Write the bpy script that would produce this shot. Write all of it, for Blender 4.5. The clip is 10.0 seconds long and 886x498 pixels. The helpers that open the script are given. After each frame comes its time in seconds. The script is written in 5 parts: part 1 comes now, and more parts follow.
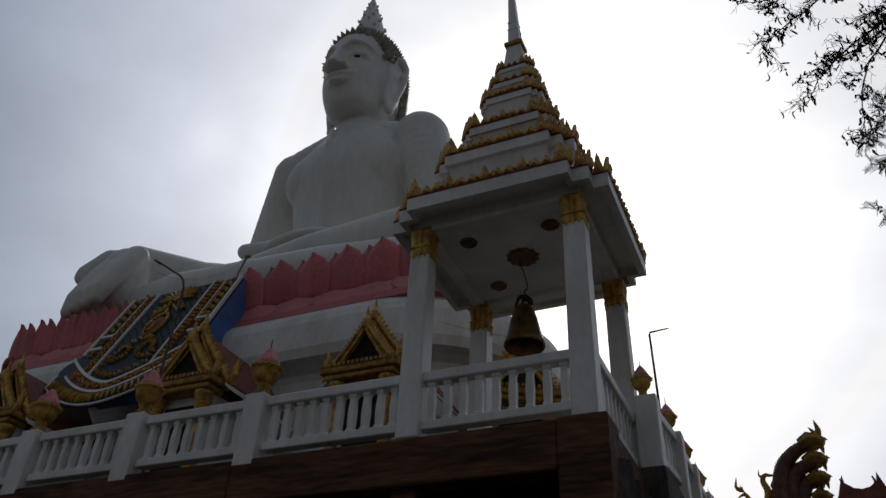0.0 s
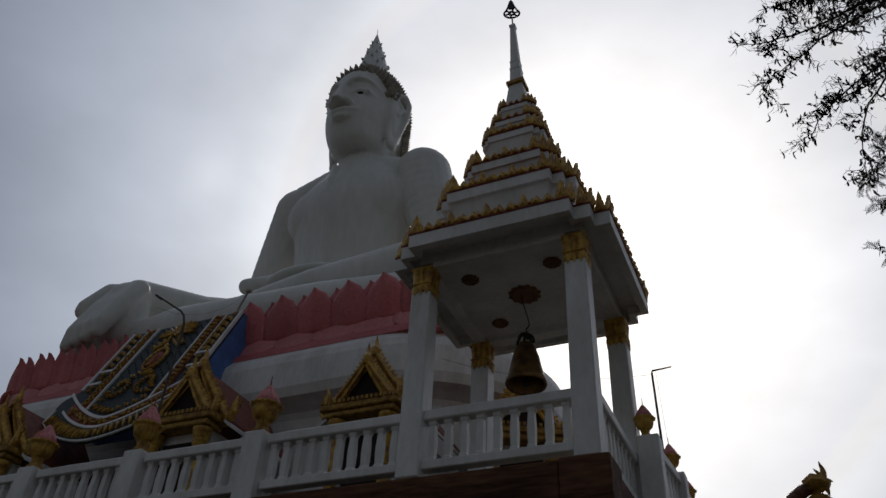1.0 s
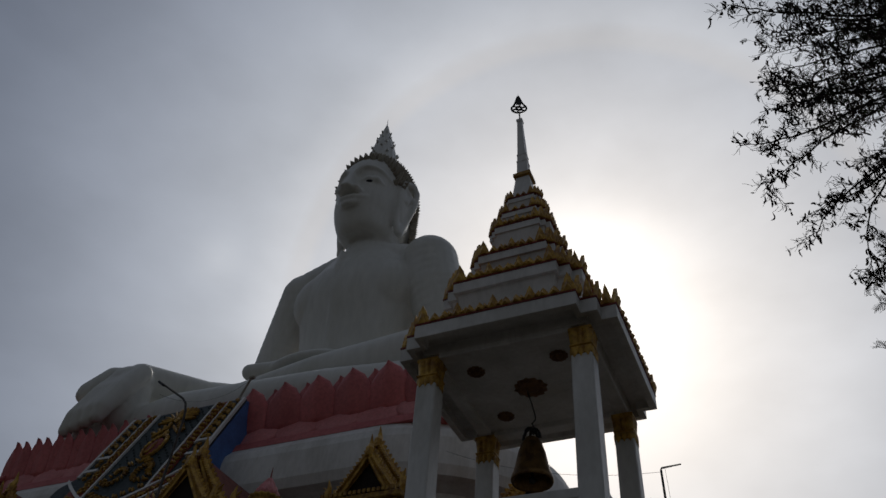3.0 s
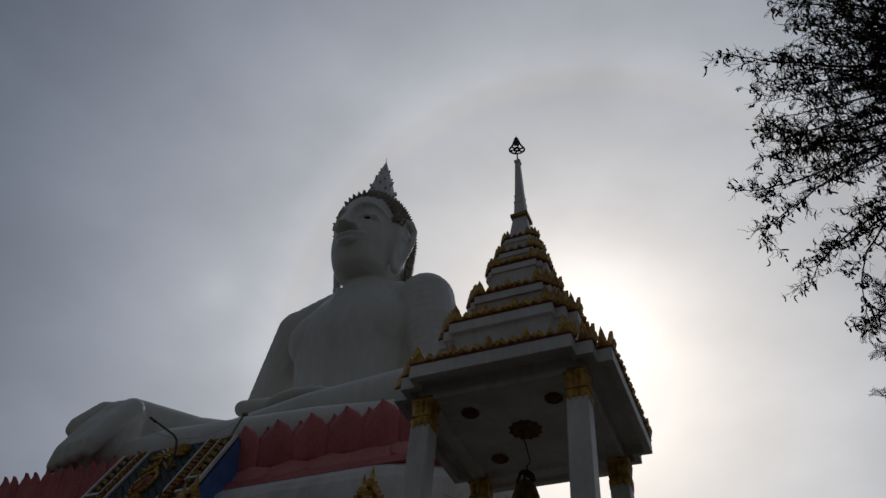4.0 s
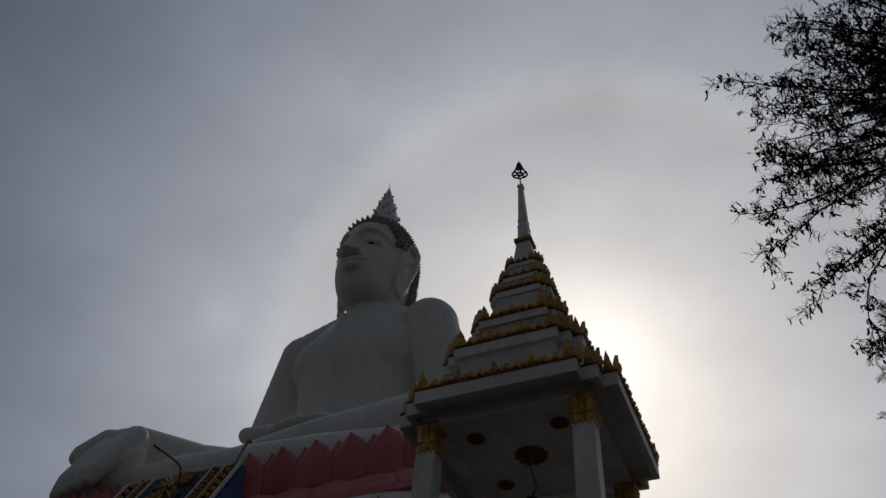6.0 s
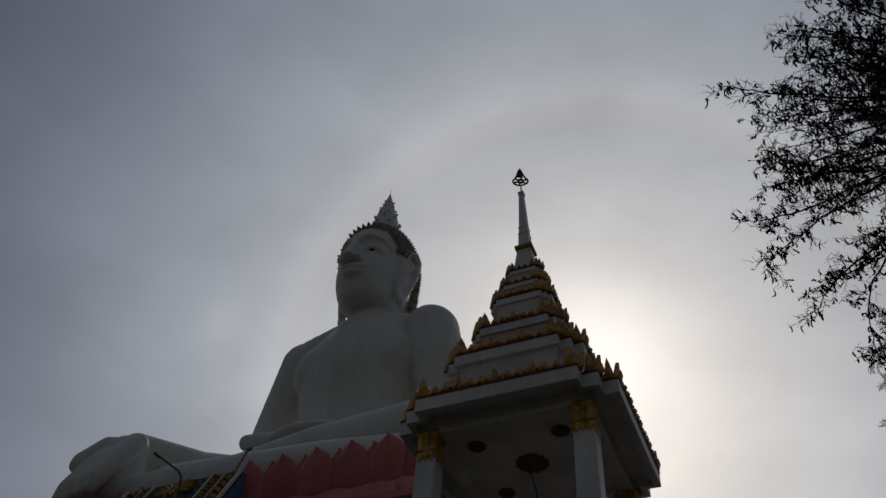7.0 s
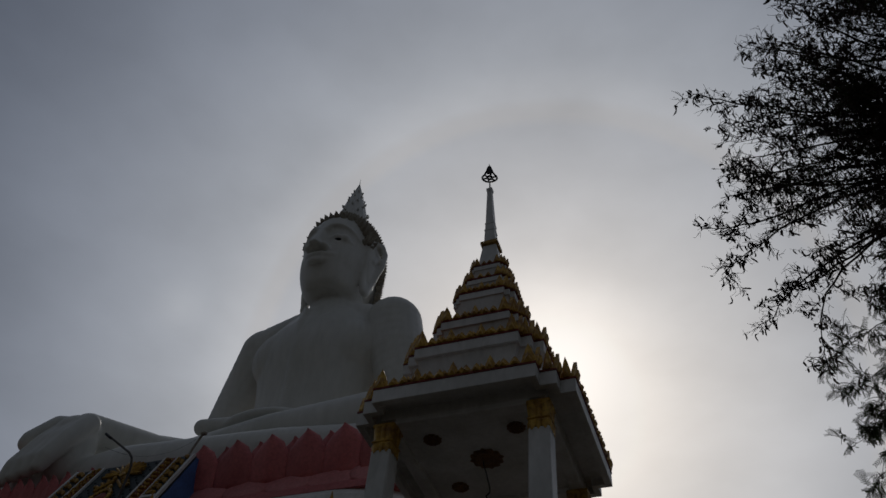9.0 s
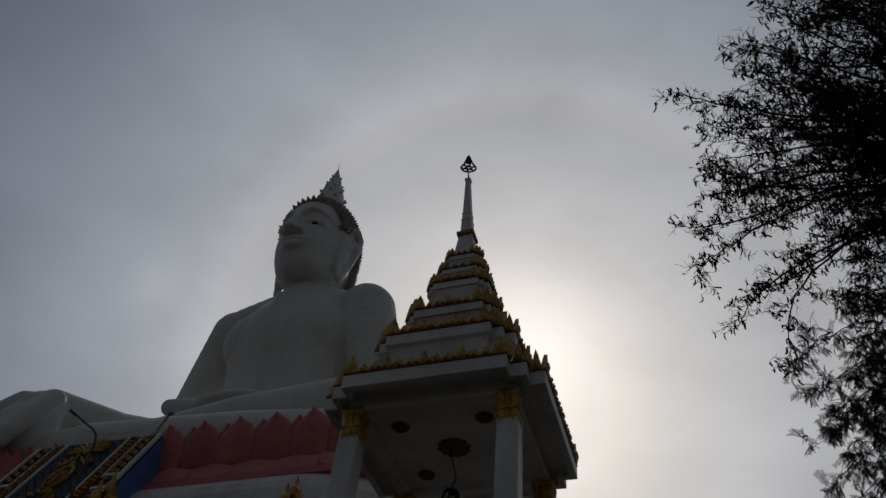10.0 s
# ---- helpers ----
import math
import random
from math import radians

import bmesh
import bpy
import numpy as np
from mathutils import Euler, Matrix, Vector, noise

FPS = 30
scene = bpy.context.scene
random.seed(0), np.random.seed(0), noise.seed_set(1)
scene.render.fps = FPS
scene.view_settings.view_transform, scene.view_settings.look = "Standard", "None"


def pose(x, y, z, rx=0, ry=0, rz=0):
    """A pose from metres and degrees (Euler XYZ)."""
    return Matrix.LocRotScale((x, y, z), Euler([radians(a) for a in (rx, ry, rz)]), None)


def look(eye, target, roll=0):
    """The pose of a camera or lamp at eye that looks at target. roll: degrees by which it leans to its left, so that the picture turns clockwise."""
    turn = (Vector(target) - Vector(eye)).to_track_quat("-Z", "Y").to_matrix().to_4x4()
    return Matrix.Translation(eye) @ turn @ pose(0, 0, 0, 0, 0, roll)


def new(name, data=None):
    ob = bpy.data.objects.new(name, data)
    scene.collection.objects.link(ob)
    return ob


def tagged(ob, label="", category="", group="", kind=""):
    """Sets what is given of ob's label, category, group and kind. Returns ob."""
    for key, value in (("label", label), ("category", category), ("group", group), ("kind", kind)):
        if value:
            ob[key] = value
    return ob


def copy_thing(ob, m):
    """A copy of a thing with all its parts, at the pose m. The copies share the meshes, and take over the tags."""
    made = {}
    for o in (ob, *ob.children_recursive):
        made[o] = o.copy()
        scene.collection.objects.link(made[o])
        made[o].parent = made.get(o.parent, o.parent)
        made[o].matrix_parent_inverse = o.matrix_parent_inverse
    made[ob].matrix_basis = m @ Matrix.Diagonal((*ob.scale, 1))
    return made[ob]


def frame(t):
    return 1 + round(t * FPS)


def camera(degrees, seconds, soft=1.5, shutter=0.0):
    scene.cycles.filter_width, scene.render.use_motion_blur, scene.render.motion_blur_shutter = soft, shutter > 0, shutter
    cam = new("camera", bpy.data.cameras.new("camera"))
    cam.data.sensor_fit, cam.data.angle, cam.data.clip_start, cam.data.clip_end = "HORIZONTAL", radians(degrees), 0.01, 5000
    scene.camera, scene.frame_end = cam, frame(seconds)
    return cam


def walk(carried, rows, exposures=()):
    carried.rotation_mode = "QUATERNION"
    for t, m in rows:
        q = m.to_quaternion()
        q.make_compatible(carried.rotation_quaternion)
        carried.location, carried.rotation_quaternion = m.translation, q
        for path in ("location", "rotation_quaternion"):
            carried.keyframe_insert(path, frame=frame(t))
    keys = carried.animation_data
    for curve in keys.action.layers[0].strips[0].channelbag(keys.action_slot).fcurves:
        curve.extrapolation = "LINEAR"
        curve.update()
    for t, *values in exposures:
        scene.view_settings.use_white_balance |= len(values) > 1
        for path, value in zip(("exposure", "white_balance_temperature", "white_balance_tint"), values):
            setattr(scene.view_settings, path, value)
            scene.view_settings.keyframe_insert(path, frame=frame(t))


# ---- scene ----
# ---- camera and its path ----
cam = camera(58.93, 10.0, soft=1.5)
PATH = [
    (0.0, pose(3.238, -9.610, 1.600, 125.258, -2.536, 23.960)),
    (0.5, pose(3.244, -9.623, 1.618, 126.424, -2.559, 23.943)),
    (1.0, pose(3.236, -9.628, 1.634, 127.788, -2.841, 23.839)),
    (1.5, pose(3.250, -9.641, 1.657, 129.317, -2.918, 23.843)),
    (2.0, pose(3.250, -9.646, 1.669, 130.722, -2.927, 24.055)),
    (2.5, pose(3.245, -9.671, 1.676, 132.338, -3.341, 23.989)),
    (4.0, pose(3.272, -9.727, 1.709, 136.765, -4.234, 22.820)),
    (4.5, pose(3.267, -9.748, 1.709, 137.493, -4.255, 22.813)),
    (5.0, pose(3.267, -9.742, 1.696, 137.692, -4.435, 23.009)),
    (6.5, pose(3.275, -9.753, 1.704, 138.851, -4.064, 23.331)),
    (7.0, pose(3.279, -9.755, 1.711, 138.985, -4.180, 23.351)),
    (7.5, pose(3.283, -9.767, 1.706, 139.249, -4.359, 23.132)),
    (8.0, pose(3.278, -9.757, 1.710, 139.334, -4.316, 22.436)),
    (8.5, pose(3.297, -9.741, 1.711, 139.093, -4.139, 20.892)),
    (9.0, pose(3.306, -9.732, 1.707, 138.815, -4.242, 19.651)),
    (9.5, pose(3.313, -9.714, 1.707, 138.400, -4.679, 17.870)),
    (10.0, pose(3.315, -9.701, 1.715, 138.251, -4.480, 16.803)),
]
EXPOSURES = [(0.0, 0.48), (1.0, 0.31), (2.5, 0.0), (4.0, -0.32), (5.0, -0.4), (6.5, -0.5), (7.5, -0.54), (8.5, -0.56), (10.0, -0.59)]
walk(cam, PATH, EXPOSURES)

# ---- sky and sun ----
SUN = Vector((-0.184, 0.772, 0.606)).normalized()


SKY_STOPS = [(0, (1.6, 1.52, 1.44)), (5, (1.1, 1.07, 1.04)), (12, (0.67, 0.68, 0.7)), (22, (0.53, 0.56, 0.608)), (34, (0.264, 0.292, 0.352)),
             (50, (0.082, 0.1, 0.143)), (80, (0.09, 0.096, 0.107)), (180, (0.066, 0.067, 0.069))]


def build_sky():
    world = bpy.data.worlds.new("sky")
    scene.world = world
    world.use_nodes = True
    nt = world.node_tree
    nt.nodes.clear()
    N, L = nt.nodes.new, nt.links.new
    out, bg = N("ShaderNodeOutputWorld"), N("ShaderNodeBackground")
    sky = N("ShaderNodeTexSky")
    sky.sky_type, sky.sun_disc = "NISHITA", False
    sky.sun_elevation = math.asin(SUN.z)
    sky.sun_rotation = math.atan2(SUN.x, SUN.y)
    sky.air_density, sky.dust_density = 1.4, 4.0
    co = N("ShaderNodeTexCoord")
    dot = N("ShaderNodeVectorMath")
    dot.operation = "DOT_PRODUCT"
    dot.inputs[1].default_value = SUN
    L(co.outputs["Generated"], dot.inputs[0])
    ang = N("ShaderNodeMath")
    ang.operation = "ARCCOSINE"
    L(dot.outputs["Value"], ang.inputs[0])
    # soft uneven cloud sheet
    mp = N("ShaderNodeMapping")
    mp.inputs["Scale"].default_value = (1.6, 1.6, 3.2)
    L(co.outputs["Generated"], mp.inputs["Vector"])
    cloud = N("ShaderNodeTexNoise")
    cloud.inputs["Scale"].default_value, cloud.inputs["Detail"].default_value = 2.3, 6
    cloud.inputs["Roughness"].default_value = 0.5
    L(mp.outputs["Vector"], cloud.inputs["Vector"])
    ramp = N("ShaderNodeValToRGB")
    el = ramp.color_ramp.elements
    # angle from the sun in radians over pi
    sc = N("ShaderNodeMath")
    sc.operation = "DIVIDE"
    sc.inputs[1].default_value = math.pi
    L(ang.outputs[0], sc.inputs[0])
    L(sc.outputs[0], ramp.inputs[0])
    stops = SKY_STOPS
    el[0].position, el[0].color = stops[0][0] / 180, (*stops[0][1], 1)
    el[1].position, el[1].color = stops[-1][0] / 180, (*stops[-1][1], 1)
    for deg, c in stops[1:-1]:
        e = el.new(deg / 180)
        e.color = (*c, 1)
    ramp.color_ramp.interpolation = "B_SPLINE"
    # thin ice halo, 21 to 23 degrees from the sun
    halo = N("ShaderNodeValToRGB")
    L(sc.outputs[0], halo.inputs[0])
    he = halo.color_ramp.elements
    he[0].position, he[0].color = 20.2 / 180, (0.92, 0.92, 0.93, 1)
    he[1].position, he[1].color = 25.5 / 180, (1.0, 1.0, 1.0, 1)
    for deg, c in ((21.4, (1.03, 0.99, 0.95)), (22.6, (1.09, 1.075, 1.06))):
        e = he.new(deg / 180)
        e.color = (*c, 1)
    halo.color_ramp.interpolation = "EASE"
    m1 = N("ShaderNodeMix")
    m1.data_type, m1.blend_type = "RGBA", "MULTIPLY"
    m1.inputs[0].default_value = 1
    L(ramp.outputs[0], m1.inputs[6])
    L(halo.outputs[0], m1.inputs[7])
    cr = N("ShaderNodeMapRange")
    cr.inputs["From Min"].default_value, cr.inputs["From Max"].default_value = 0.3, 0.7
    cr.inputs["To Min"].default_value, cr.inputs["To Max"].default_value = 0.86, 1.13
    L(cloud.outputs["Fac"], cr.inputs["Value"])
    m2 = N("ShaderNodeMix")
    m2.data_type, m2.blend_type = "RGBA", "MULTIPLY"
    m2.inputs[0].default_value = 1
    L(m1.outputs[2], m2.inputs[6])
    L(cr.outputs["Result"], m2.inputs[7])
    m3 = N("ShaderNodeMix")
    m3.data_type, m3.blend_type = "RGBA", "ADD"
    m3.inputs[0].default_value = 0.008
    L(m2.outputs[2], m3.inputs[6])
    L(sky.outputs[0], m3.inputs[7])
    # thin bright cloud near the sun, and a mock sun beside the halo
    last = m3.outputs[2]
    for way, wide, much, tint in (((-0.167, 0.742, 0.649), 10.0, 0.4, (1.0, 0.95, 0.9, 1)), ((-0.572, 0.513, 0.639), 3.2, 0.085, (1.0, 0.97, 0.93, 1))):
        dot2 = N("ShaderNodeVectorMath")
        dot2.operation = "DOT_PRODUCT"
        dot2.inputs[1].default_value = Vector(way).normalized()
        L(co.outputs["Generated"], dot2.inputs[0])
        da = N("ShaderNodeMath")
        da.operation = "ARCCOSINE"
        L(dot2.outputs["Value"], da.inputs[0])
        dr = N("ShaderNodeMapRange")
        dr.interpolation_type = "SMOOTHERSTEP"
        dr.inputs["From Min"].default_value, dr.inputs["From Max"].default_value = radians(wide), -radians(1.2)
        dr.inputs["To Min"].default_value, dr.inputs["To Max"].default_value = 0.0, much
        L(da.outputs[0], dr.inputs["Value"])
        m5 = N("ShaderNodeMix")
        m5.data_type, m5.blend_type = "RGBA", "ADD"
        L(dr.outputs["Result"], m5.inputs[0])
        L(last, m5.inputs[6])
        m5.inputs[7].default_value = tint
        last = m5.outputs[2]
    L(last, bg.inputs["Color"])
    bg.inputs["Strength"].default_value = 1.0
    L(bg.outputs[0], out.inputs[0])


build_sky()
sun = new("sun", bpy.data.lights.new("sun", "SUN"))
sun.data.energy, sun.data.angle, sun.data.color = 0.65, radians(14), (1.0, 0.95, 0.88)
sun.matrix_world = look((0, 0, 60), Vector((0, 0, 60)) - SUN)


# ---- materials ----
def material(name, base, second, rough=0.6, metal=0.0, scale=3.0, fine=40.0, bump=0.15, streak=0.0, third=None, spec=0.4, rnd=0.0, grain=0.24, stretch=None):
    """Two colours mixed by broad stains, a finer grain on top, and fine relief."""
    m = bpy.data.materials.new(name)
    m.use_nodes = True
    nt = m.node_tree
    N, L = nt.nodes.new, nt.links.new
    bsdf = nt.nodes["Principled BSDF"]
    co = N("ShaderNodeTexCoord")
    geo = N("ShaderNodeNewGeometry")
    mp = N("ShaderNodeMapping")
    mp.inputs["Scale"].default_value = stretch or (1, 1, 1 - 0.85 * streak)
    L(geo.outputs["Position"], mp.inputs["Vector"])
    n1, n2 = N("ShaderNodeTexNoise"), N("ShaderNodeTexNoise")
    n1.inputs["Scale"].default_value, n1.inputs["Detail"].default_value, n1.inputs["Roughness"].default_value = scale, 6, 0.65
    n2.inputs["Scale"].default_value, n2.inputs["Detail"].default_value = fine, 3
    L(mp.outputs[0], n1.inputs["Vector"])
    L(mp.outputs[0], n2.inputs["Vector"])
    r = N("ShaderNodeValToRGB")
    r.color_ramp.elements[0].position, r.color_ramp.elements[0].color = 0.36, (*second, 1)
    r.color_ramp.elements[1].position, r.color_ramp.elements[1].color = 0.6, (*base, 1)
    if third:
        e = r.color_ramp.elements.new(0.75)
        e.color = (*third, 1)
    L(n1.outputs["Fac"], r.inputs[0])
    mr = N("ShaderNodeMapRange")
    mr.inputs["From Min"].default_value, mr.inputs["From Max"].default_value = 0.3, 0.7
    mr.inputs["To Min"].default_value, mr.inputs["To Max"].default_value = 1 - grain * 0.6, 1 + grain * 0.4
    L(n2.outputs["Fac"], mr.inputs["Value"])
    mx = N("ShaderNodeMix")
    mx.data_type, mx.blend_type = "RGBA", "MULTIPLY"
    mx.inputs[0].default_value = 1
    L(r.outputs[0], mx.inputs[6])
    L(mr.outputs[0], mx.inputs[7])
    last = mx.outputs[2]
    if rnd:
        oi = N("ShaderNodeObjectInfo")
        rr = N("ShaderNodeMapRange")
        rr.inputs["To Min"].default_value, rr.inputs["To Max"].default_value = 1 - rnd, 1 + rnd * 0.5
        L(oi.outputs["Random"], rr.inputs["Value"])
        m4 = N("ShaderNodeMix")
        m4.data_type, m4.blend_type = "RGBA", "MULTIPLY"
        m4.inputs[0].default_value = 1
        L(last, m4.inputs[6])
        L(rr.outputs[0], m4.inputs[7])
        last = m4.outputs[2]
    L(last, bsdf.inputs["Base Color"])
    bsdf.inputs["Roughness"].default_value, bsdf.inputs["Metallic"].default_value = rough, metal
    bsdf.inputs["Specular IOR Level"].default_value = spec
    if bump:
        bp = N("ShaderNodeBump")
        bp.inputs["Strength"].default_value, bp.inputs["Distance"].default_value = bump, 0.02
        L(n2.outputs["Fac"], bp.inputs["Height"])
        L(bp.outputs[0], bsdf.inputs["Normal"])
    return m


WHITE = material("weathered_white_paint", (0.76, 0.755, 0.74), (0.6, 0.59, 0.56), 0.5, scale=1.4, fine=14, bump=0.03, streak=0.7, grain=0.12)
STATUE_WHITE = material("statue_white_paint", (0.72, 0.72, 0.69), (0.63, 0.63, 0.585), 0.5, scale=0.6, fine=5, bump=0.0, streak=0.85, grain=0.1)
PUPIL = material("black_paint", (0.01, 0.01, 0.012), (0.02, 0.02, 0.02), 0.3)
HAIR = material("grey_brown_paint", (0.4, 0.37, 0.31), (0.25, 0.21, 0.16), 0.7, scale=2, fine=15)
GOLD = material("gold_paint", (0.6, 0.36, 0.06), (0.27, 0.13, 0.03), 0.42, 0.25, scale=6, fine=60, bump=0.3, third=(0.75, 0.52, 0.12))
OLD_GOLD = material("old_gold_paint", (0.46, 0.27, 0.045), (0.2, 0.095, 0.025), 0.5, 0.2, scale=8, fine=60, bump=0.3)
PINK = material("pink_paint", (0.6, 0.17, 0.17), (0.5, 0.13, 0.13), 0.6, scale=1.5, fine=14, bump=0.1, rnd=0.12)
PALE_PINK = material("pale_pink_paint", (0.66, 0.25, 0.25), (0.56, 0.18, 0.18), 0.6, scale=1.5, fine=14, bump=0.1, rnd=0.1)
BUD_PINK = material("bud_pink_paint", (0.62, 0.22, 0.22), (0.42, 0.12, 0.11), 0.6, scale=8, fine=40)
RED = material("dark_red_paint", (0.27, 0.045, 0.025), (0.14, 0.025, 0.015), 0.6, scale=5, fine=40)
ROOF = material("brown_red_roof", (0.24, 0.07, 0.045), (0.15, 0.045, 0.03), 0.6, scale=4, fine=40)
BLUE = material("blue_paint", (0.09, 0.2, 0.5), (0.07, 0.15, 0.38), 0.55, scale=2, fine=20)
INLAY = material("dark_green_inlay", (0.03, 0.048, 0.048), (0.01, 0.018, 0.02), 0.6, scale=9, fine=45, bump=0.3)
TIMBER = material("dark_brown_timber", (0.16, 0.075, 0.04), (0.05, 0.024, 0.015), 0.8, spec=0.15, scale=2.2, fine=9, bump=0.4, grain=0.7, stretch=(0.35, 2.2, 2.6), third=(0.1, 0.05, 0.03))
# near-black brown: shade colour of the recessed wall, also the stair parapet
NEAR_BLACK = material("old_dark_timber", (0.04, 0.025, 0.02), (0.015, 0.01, 0.008), 0.7, scale=4, fine=30, bump=0.3)
ROCK = material("dark_rock_cladding", (0.1, 0.095, 0.09), (0.03, 0.028, 0.026), 0.9, scale=5, fine=25, bump=0.8, streak=0.9)
BRONZE = material("old_bronze", (0.24, 0.14, 0.05), (0.1, 0.055, 0.025), 0.4, 0.75, scale=7, fine=50, bump=0.15)
OLD_STEEL = material("weathered_steel", (0.11, 0.1, 0.09), (0.06, 0.05, 0.045), 0.6, 0.3, scale=8, fine=50)
IRON = material("dark_iron", (0.035, 0.035, 0.04), (0.02, 0.018, 0.016), 0.5, 0.5, scale=8, fine=50)
BARK = material("dark_bark", (0.05, 0.038, 0.03), (0.02, 0.015, 0.012), 0.9, scale=9, fine=50, bump=0.5)
LEAF = material("green_leaves", (0.05, 0.075, 0.02), (0.03, 0.04, 0.012), 0.6, scale=3, fine=20, bump=0)
POD = material("brown_pods", (0.05, 0.03, 0.018), (0.02, 0.012, 0.008), 0.7, scale=5, fine=20, bump=0)
EARTH = material("paved_ground", (0.07, 0.059, 0.043), (0.046, 0.038, 0.028), 0.9, scale=0.4, fine=9, bump=0.3)
DECK = material("grey_tiled_deck", (0.085, 0.072, 0.055), (0.06, 0.05, 0.038), 0.7, scale=2, fine=12)
ROSETTE = material("dark_rosette_paint", (0.2, 0.1, 0.035), (0.09, 0.035, 0.015), 0.6, scale=9, fine=40)
SERPENT = material("dark_serpent_scales", (0.2, 0.085, 0.06), (0.09, 0.04, 0.03), 0.45, scale=9, fine=35, bump=0.6, grain=0.5)
# near-black that stands for shade inside the niches and their gables
INTERIOR_SHADE = material("shaded_interior", (0.03, 0.02, 0.015), (0.015, 0.01, 0.01), 0.9)


# ---- mesh helpers ----
def box(bm, c, s, rz=0.0, taper=1.0, bevel=0.0):
    r = bmesh.ops.create_cube(bm, size=1.0)["verts"]
    for v in r:
        k = taper if v.co.z > 0 else 1.0
        v.co = Vector((v.co.x * s[0] * k, v.co.y * s[1] * k, v.co.z * s[2]))
    if bevel:
        edges = list({e for v in r for e in v.link_edges})
        r2 = bmesh.ops.bevel(bm, geom=edges, offset=bevel, segments=1, affect="EDGES", profile=0.5)
        r = list({v for f in r2["faces"] for v in f.verts} | {v for v in r if v.is_valid})
    m = Matrix.Translation(c) @ Matrix.Rotation(rz, 4, "Z")
    for v in r:
        v.co = m @ v.co
    return r


def lathe(bm, prof, seg=20, c=(0, 0, 0), flute=0.0, nf=0, cap=True):
    rings = []
    for rad, z in prof:
        ring = []
        for i in range(seg):
            a = 2 * math.pi * i / seg
            k = rad * (1 + flute * math.cos(nf * a)) if nf else rad
            ring.append(bm.verts.new((c[0] + k * math.cos(a), c[1] + k * math.sin(a), c[2] + z)))
        rings.append(ring)
    for a, b in zip(rings, rings[1:]):
        for i in range(seg):
            bm.faces.new((a[i], a[(i + 1) % seg], b[(i + 1) % seg], b[i]))
    if cap:
        bm.faces.new(list(reversed(rings[0])))
        bm.faces.new(rings[-1])


def loops(bm, rings, cap=True):
    """Skin between closed rings of points with equal counts."""
    vs = [[bm.verts.new(p) for p in ring] for ring in rings]
    n = len(vs[0])
    for a, b in zip(vs, vs[1:]):
        for i in range(n):
            bm.faces.new((a[i], a[(i + 1) % n], b[(i + 1) % n], b[i]))
    if cap:
        bm.faces.new(list(reversed(vs[0])))
        bm.faces.new(vs[-1])


def tube(bm, pts, rad, seg=8):
    pts = [Vector(p) for p in pts]
    rads = rad if isinstance(rad, (list, tuple)) else [rad] * len(pts)
    rings, a = [], None
    for i, p in enumerate(pts):
        d = (pts[min(i + 1, len(pts) - 1)] - pts[max(i - 1, 0)]).normalized()
        # carry the section along without a twist
        a = d.orthogonal() if a is None else a - d * a.dot(d)
        a = (a if a.length > 1e-4 else d.orthogonal()).normalized()
        b = d.cross(a)
        rings.append([p + (a * math.cos(2 * math.pi * k / seg) + b * math.sin(2 * math.pi * k / seg)) * rads[i] for k in range(seg)])
    loops(bm, rings)


def smooth_path(pts, k=5):
    """Points of a smooth curve through the given ones."""
    P = [Vector(a) for a in pts]
    P = [P[0] * 2 - P[1]] + P + [P[-1] * 2 - P[-2]]
    out = []
    for a, b, c, d in zip(P, P[1:], P[2:], P[3:]):
        for i in range(k):
            t = i / k
            out.append(0.5 * (2 * b + (c - a) * t + (2 * a - 5 * b + 4 * c - d) * t * t + (3 * b - a - 3 * c + d) * t ** 3))
    return out + [P[-2]]


def extrude_outline(bm, pts, depth, origin=(0, 0, 0), ax=(1, 0, 0), az=(0, 0, 1), ridge=0.0):
    """A flat outline (x, z) given depth along its normal; ridge lifts the middle of the front."""
    ax, az, o = Vector(ax), Vector(az), Vector(origin)
    n = ax.cross(az).normalized()
    front = [bm.verts.new(o + ax * x + az * z + n * depth * 0.5) for x, z in pts]
    back = [bm.verts.new(o + ax * x + az * z - n * depth * 0.5) for x, z in pts]
    k = len(pts)
    for i in range(k):
        bm.faces.new((front[i], back[i], back[(i + 1) % k], front[(i + 1) % k]))
    bm.faces.new(list(reversed(back)))
    if ridge:
        cx, cz = sum(p[0] for p in pts) / k, sum(p[1] for p in pts) / k
        m = bm.verts.new(o + ax * cx + az * cz + n * (depth * 0.5 + ridge))
        for i in range(k):
            bm.faces.new((front[i], front[(i + 1) % k], m))
    else:
        bm.faces.new(front)


def to_mesh(name, bm, mat, smooth=False):
    bmesh.ops.recalc_face_normals(bm, faces=bm.faces)
    me = bpy.data.meshes.new(name)
    bm.to_mesh(me)
    bm.free()
    for m in (mat if isinstance(mat, (list, tuple)) else [mat]):
        me.materials.append(m)
    if smooth:
        me.polygons.foreach_set("use_smooth", [True] * len(me.polygons))
    return me


def part(name, bm, mat, parent, label="", smooth=False, loc=(0, 0, 0), rz=0.0):
    ob = new(name, to_mesh(name, bm, mat, smooth))
    ob.parent = parent
    ob.matrix_basis = Matrix.Translation(loc) @ Matrix.Rotation(rz, 4, "Z")
    return tagged(ob, label)


def again(ob, parent, m):
    """Another part on the same mesh."""
    o = new(ob.name.split(".")[0], ob.data)
    o.parent = parent
    o.matrix_basis = m
    return o


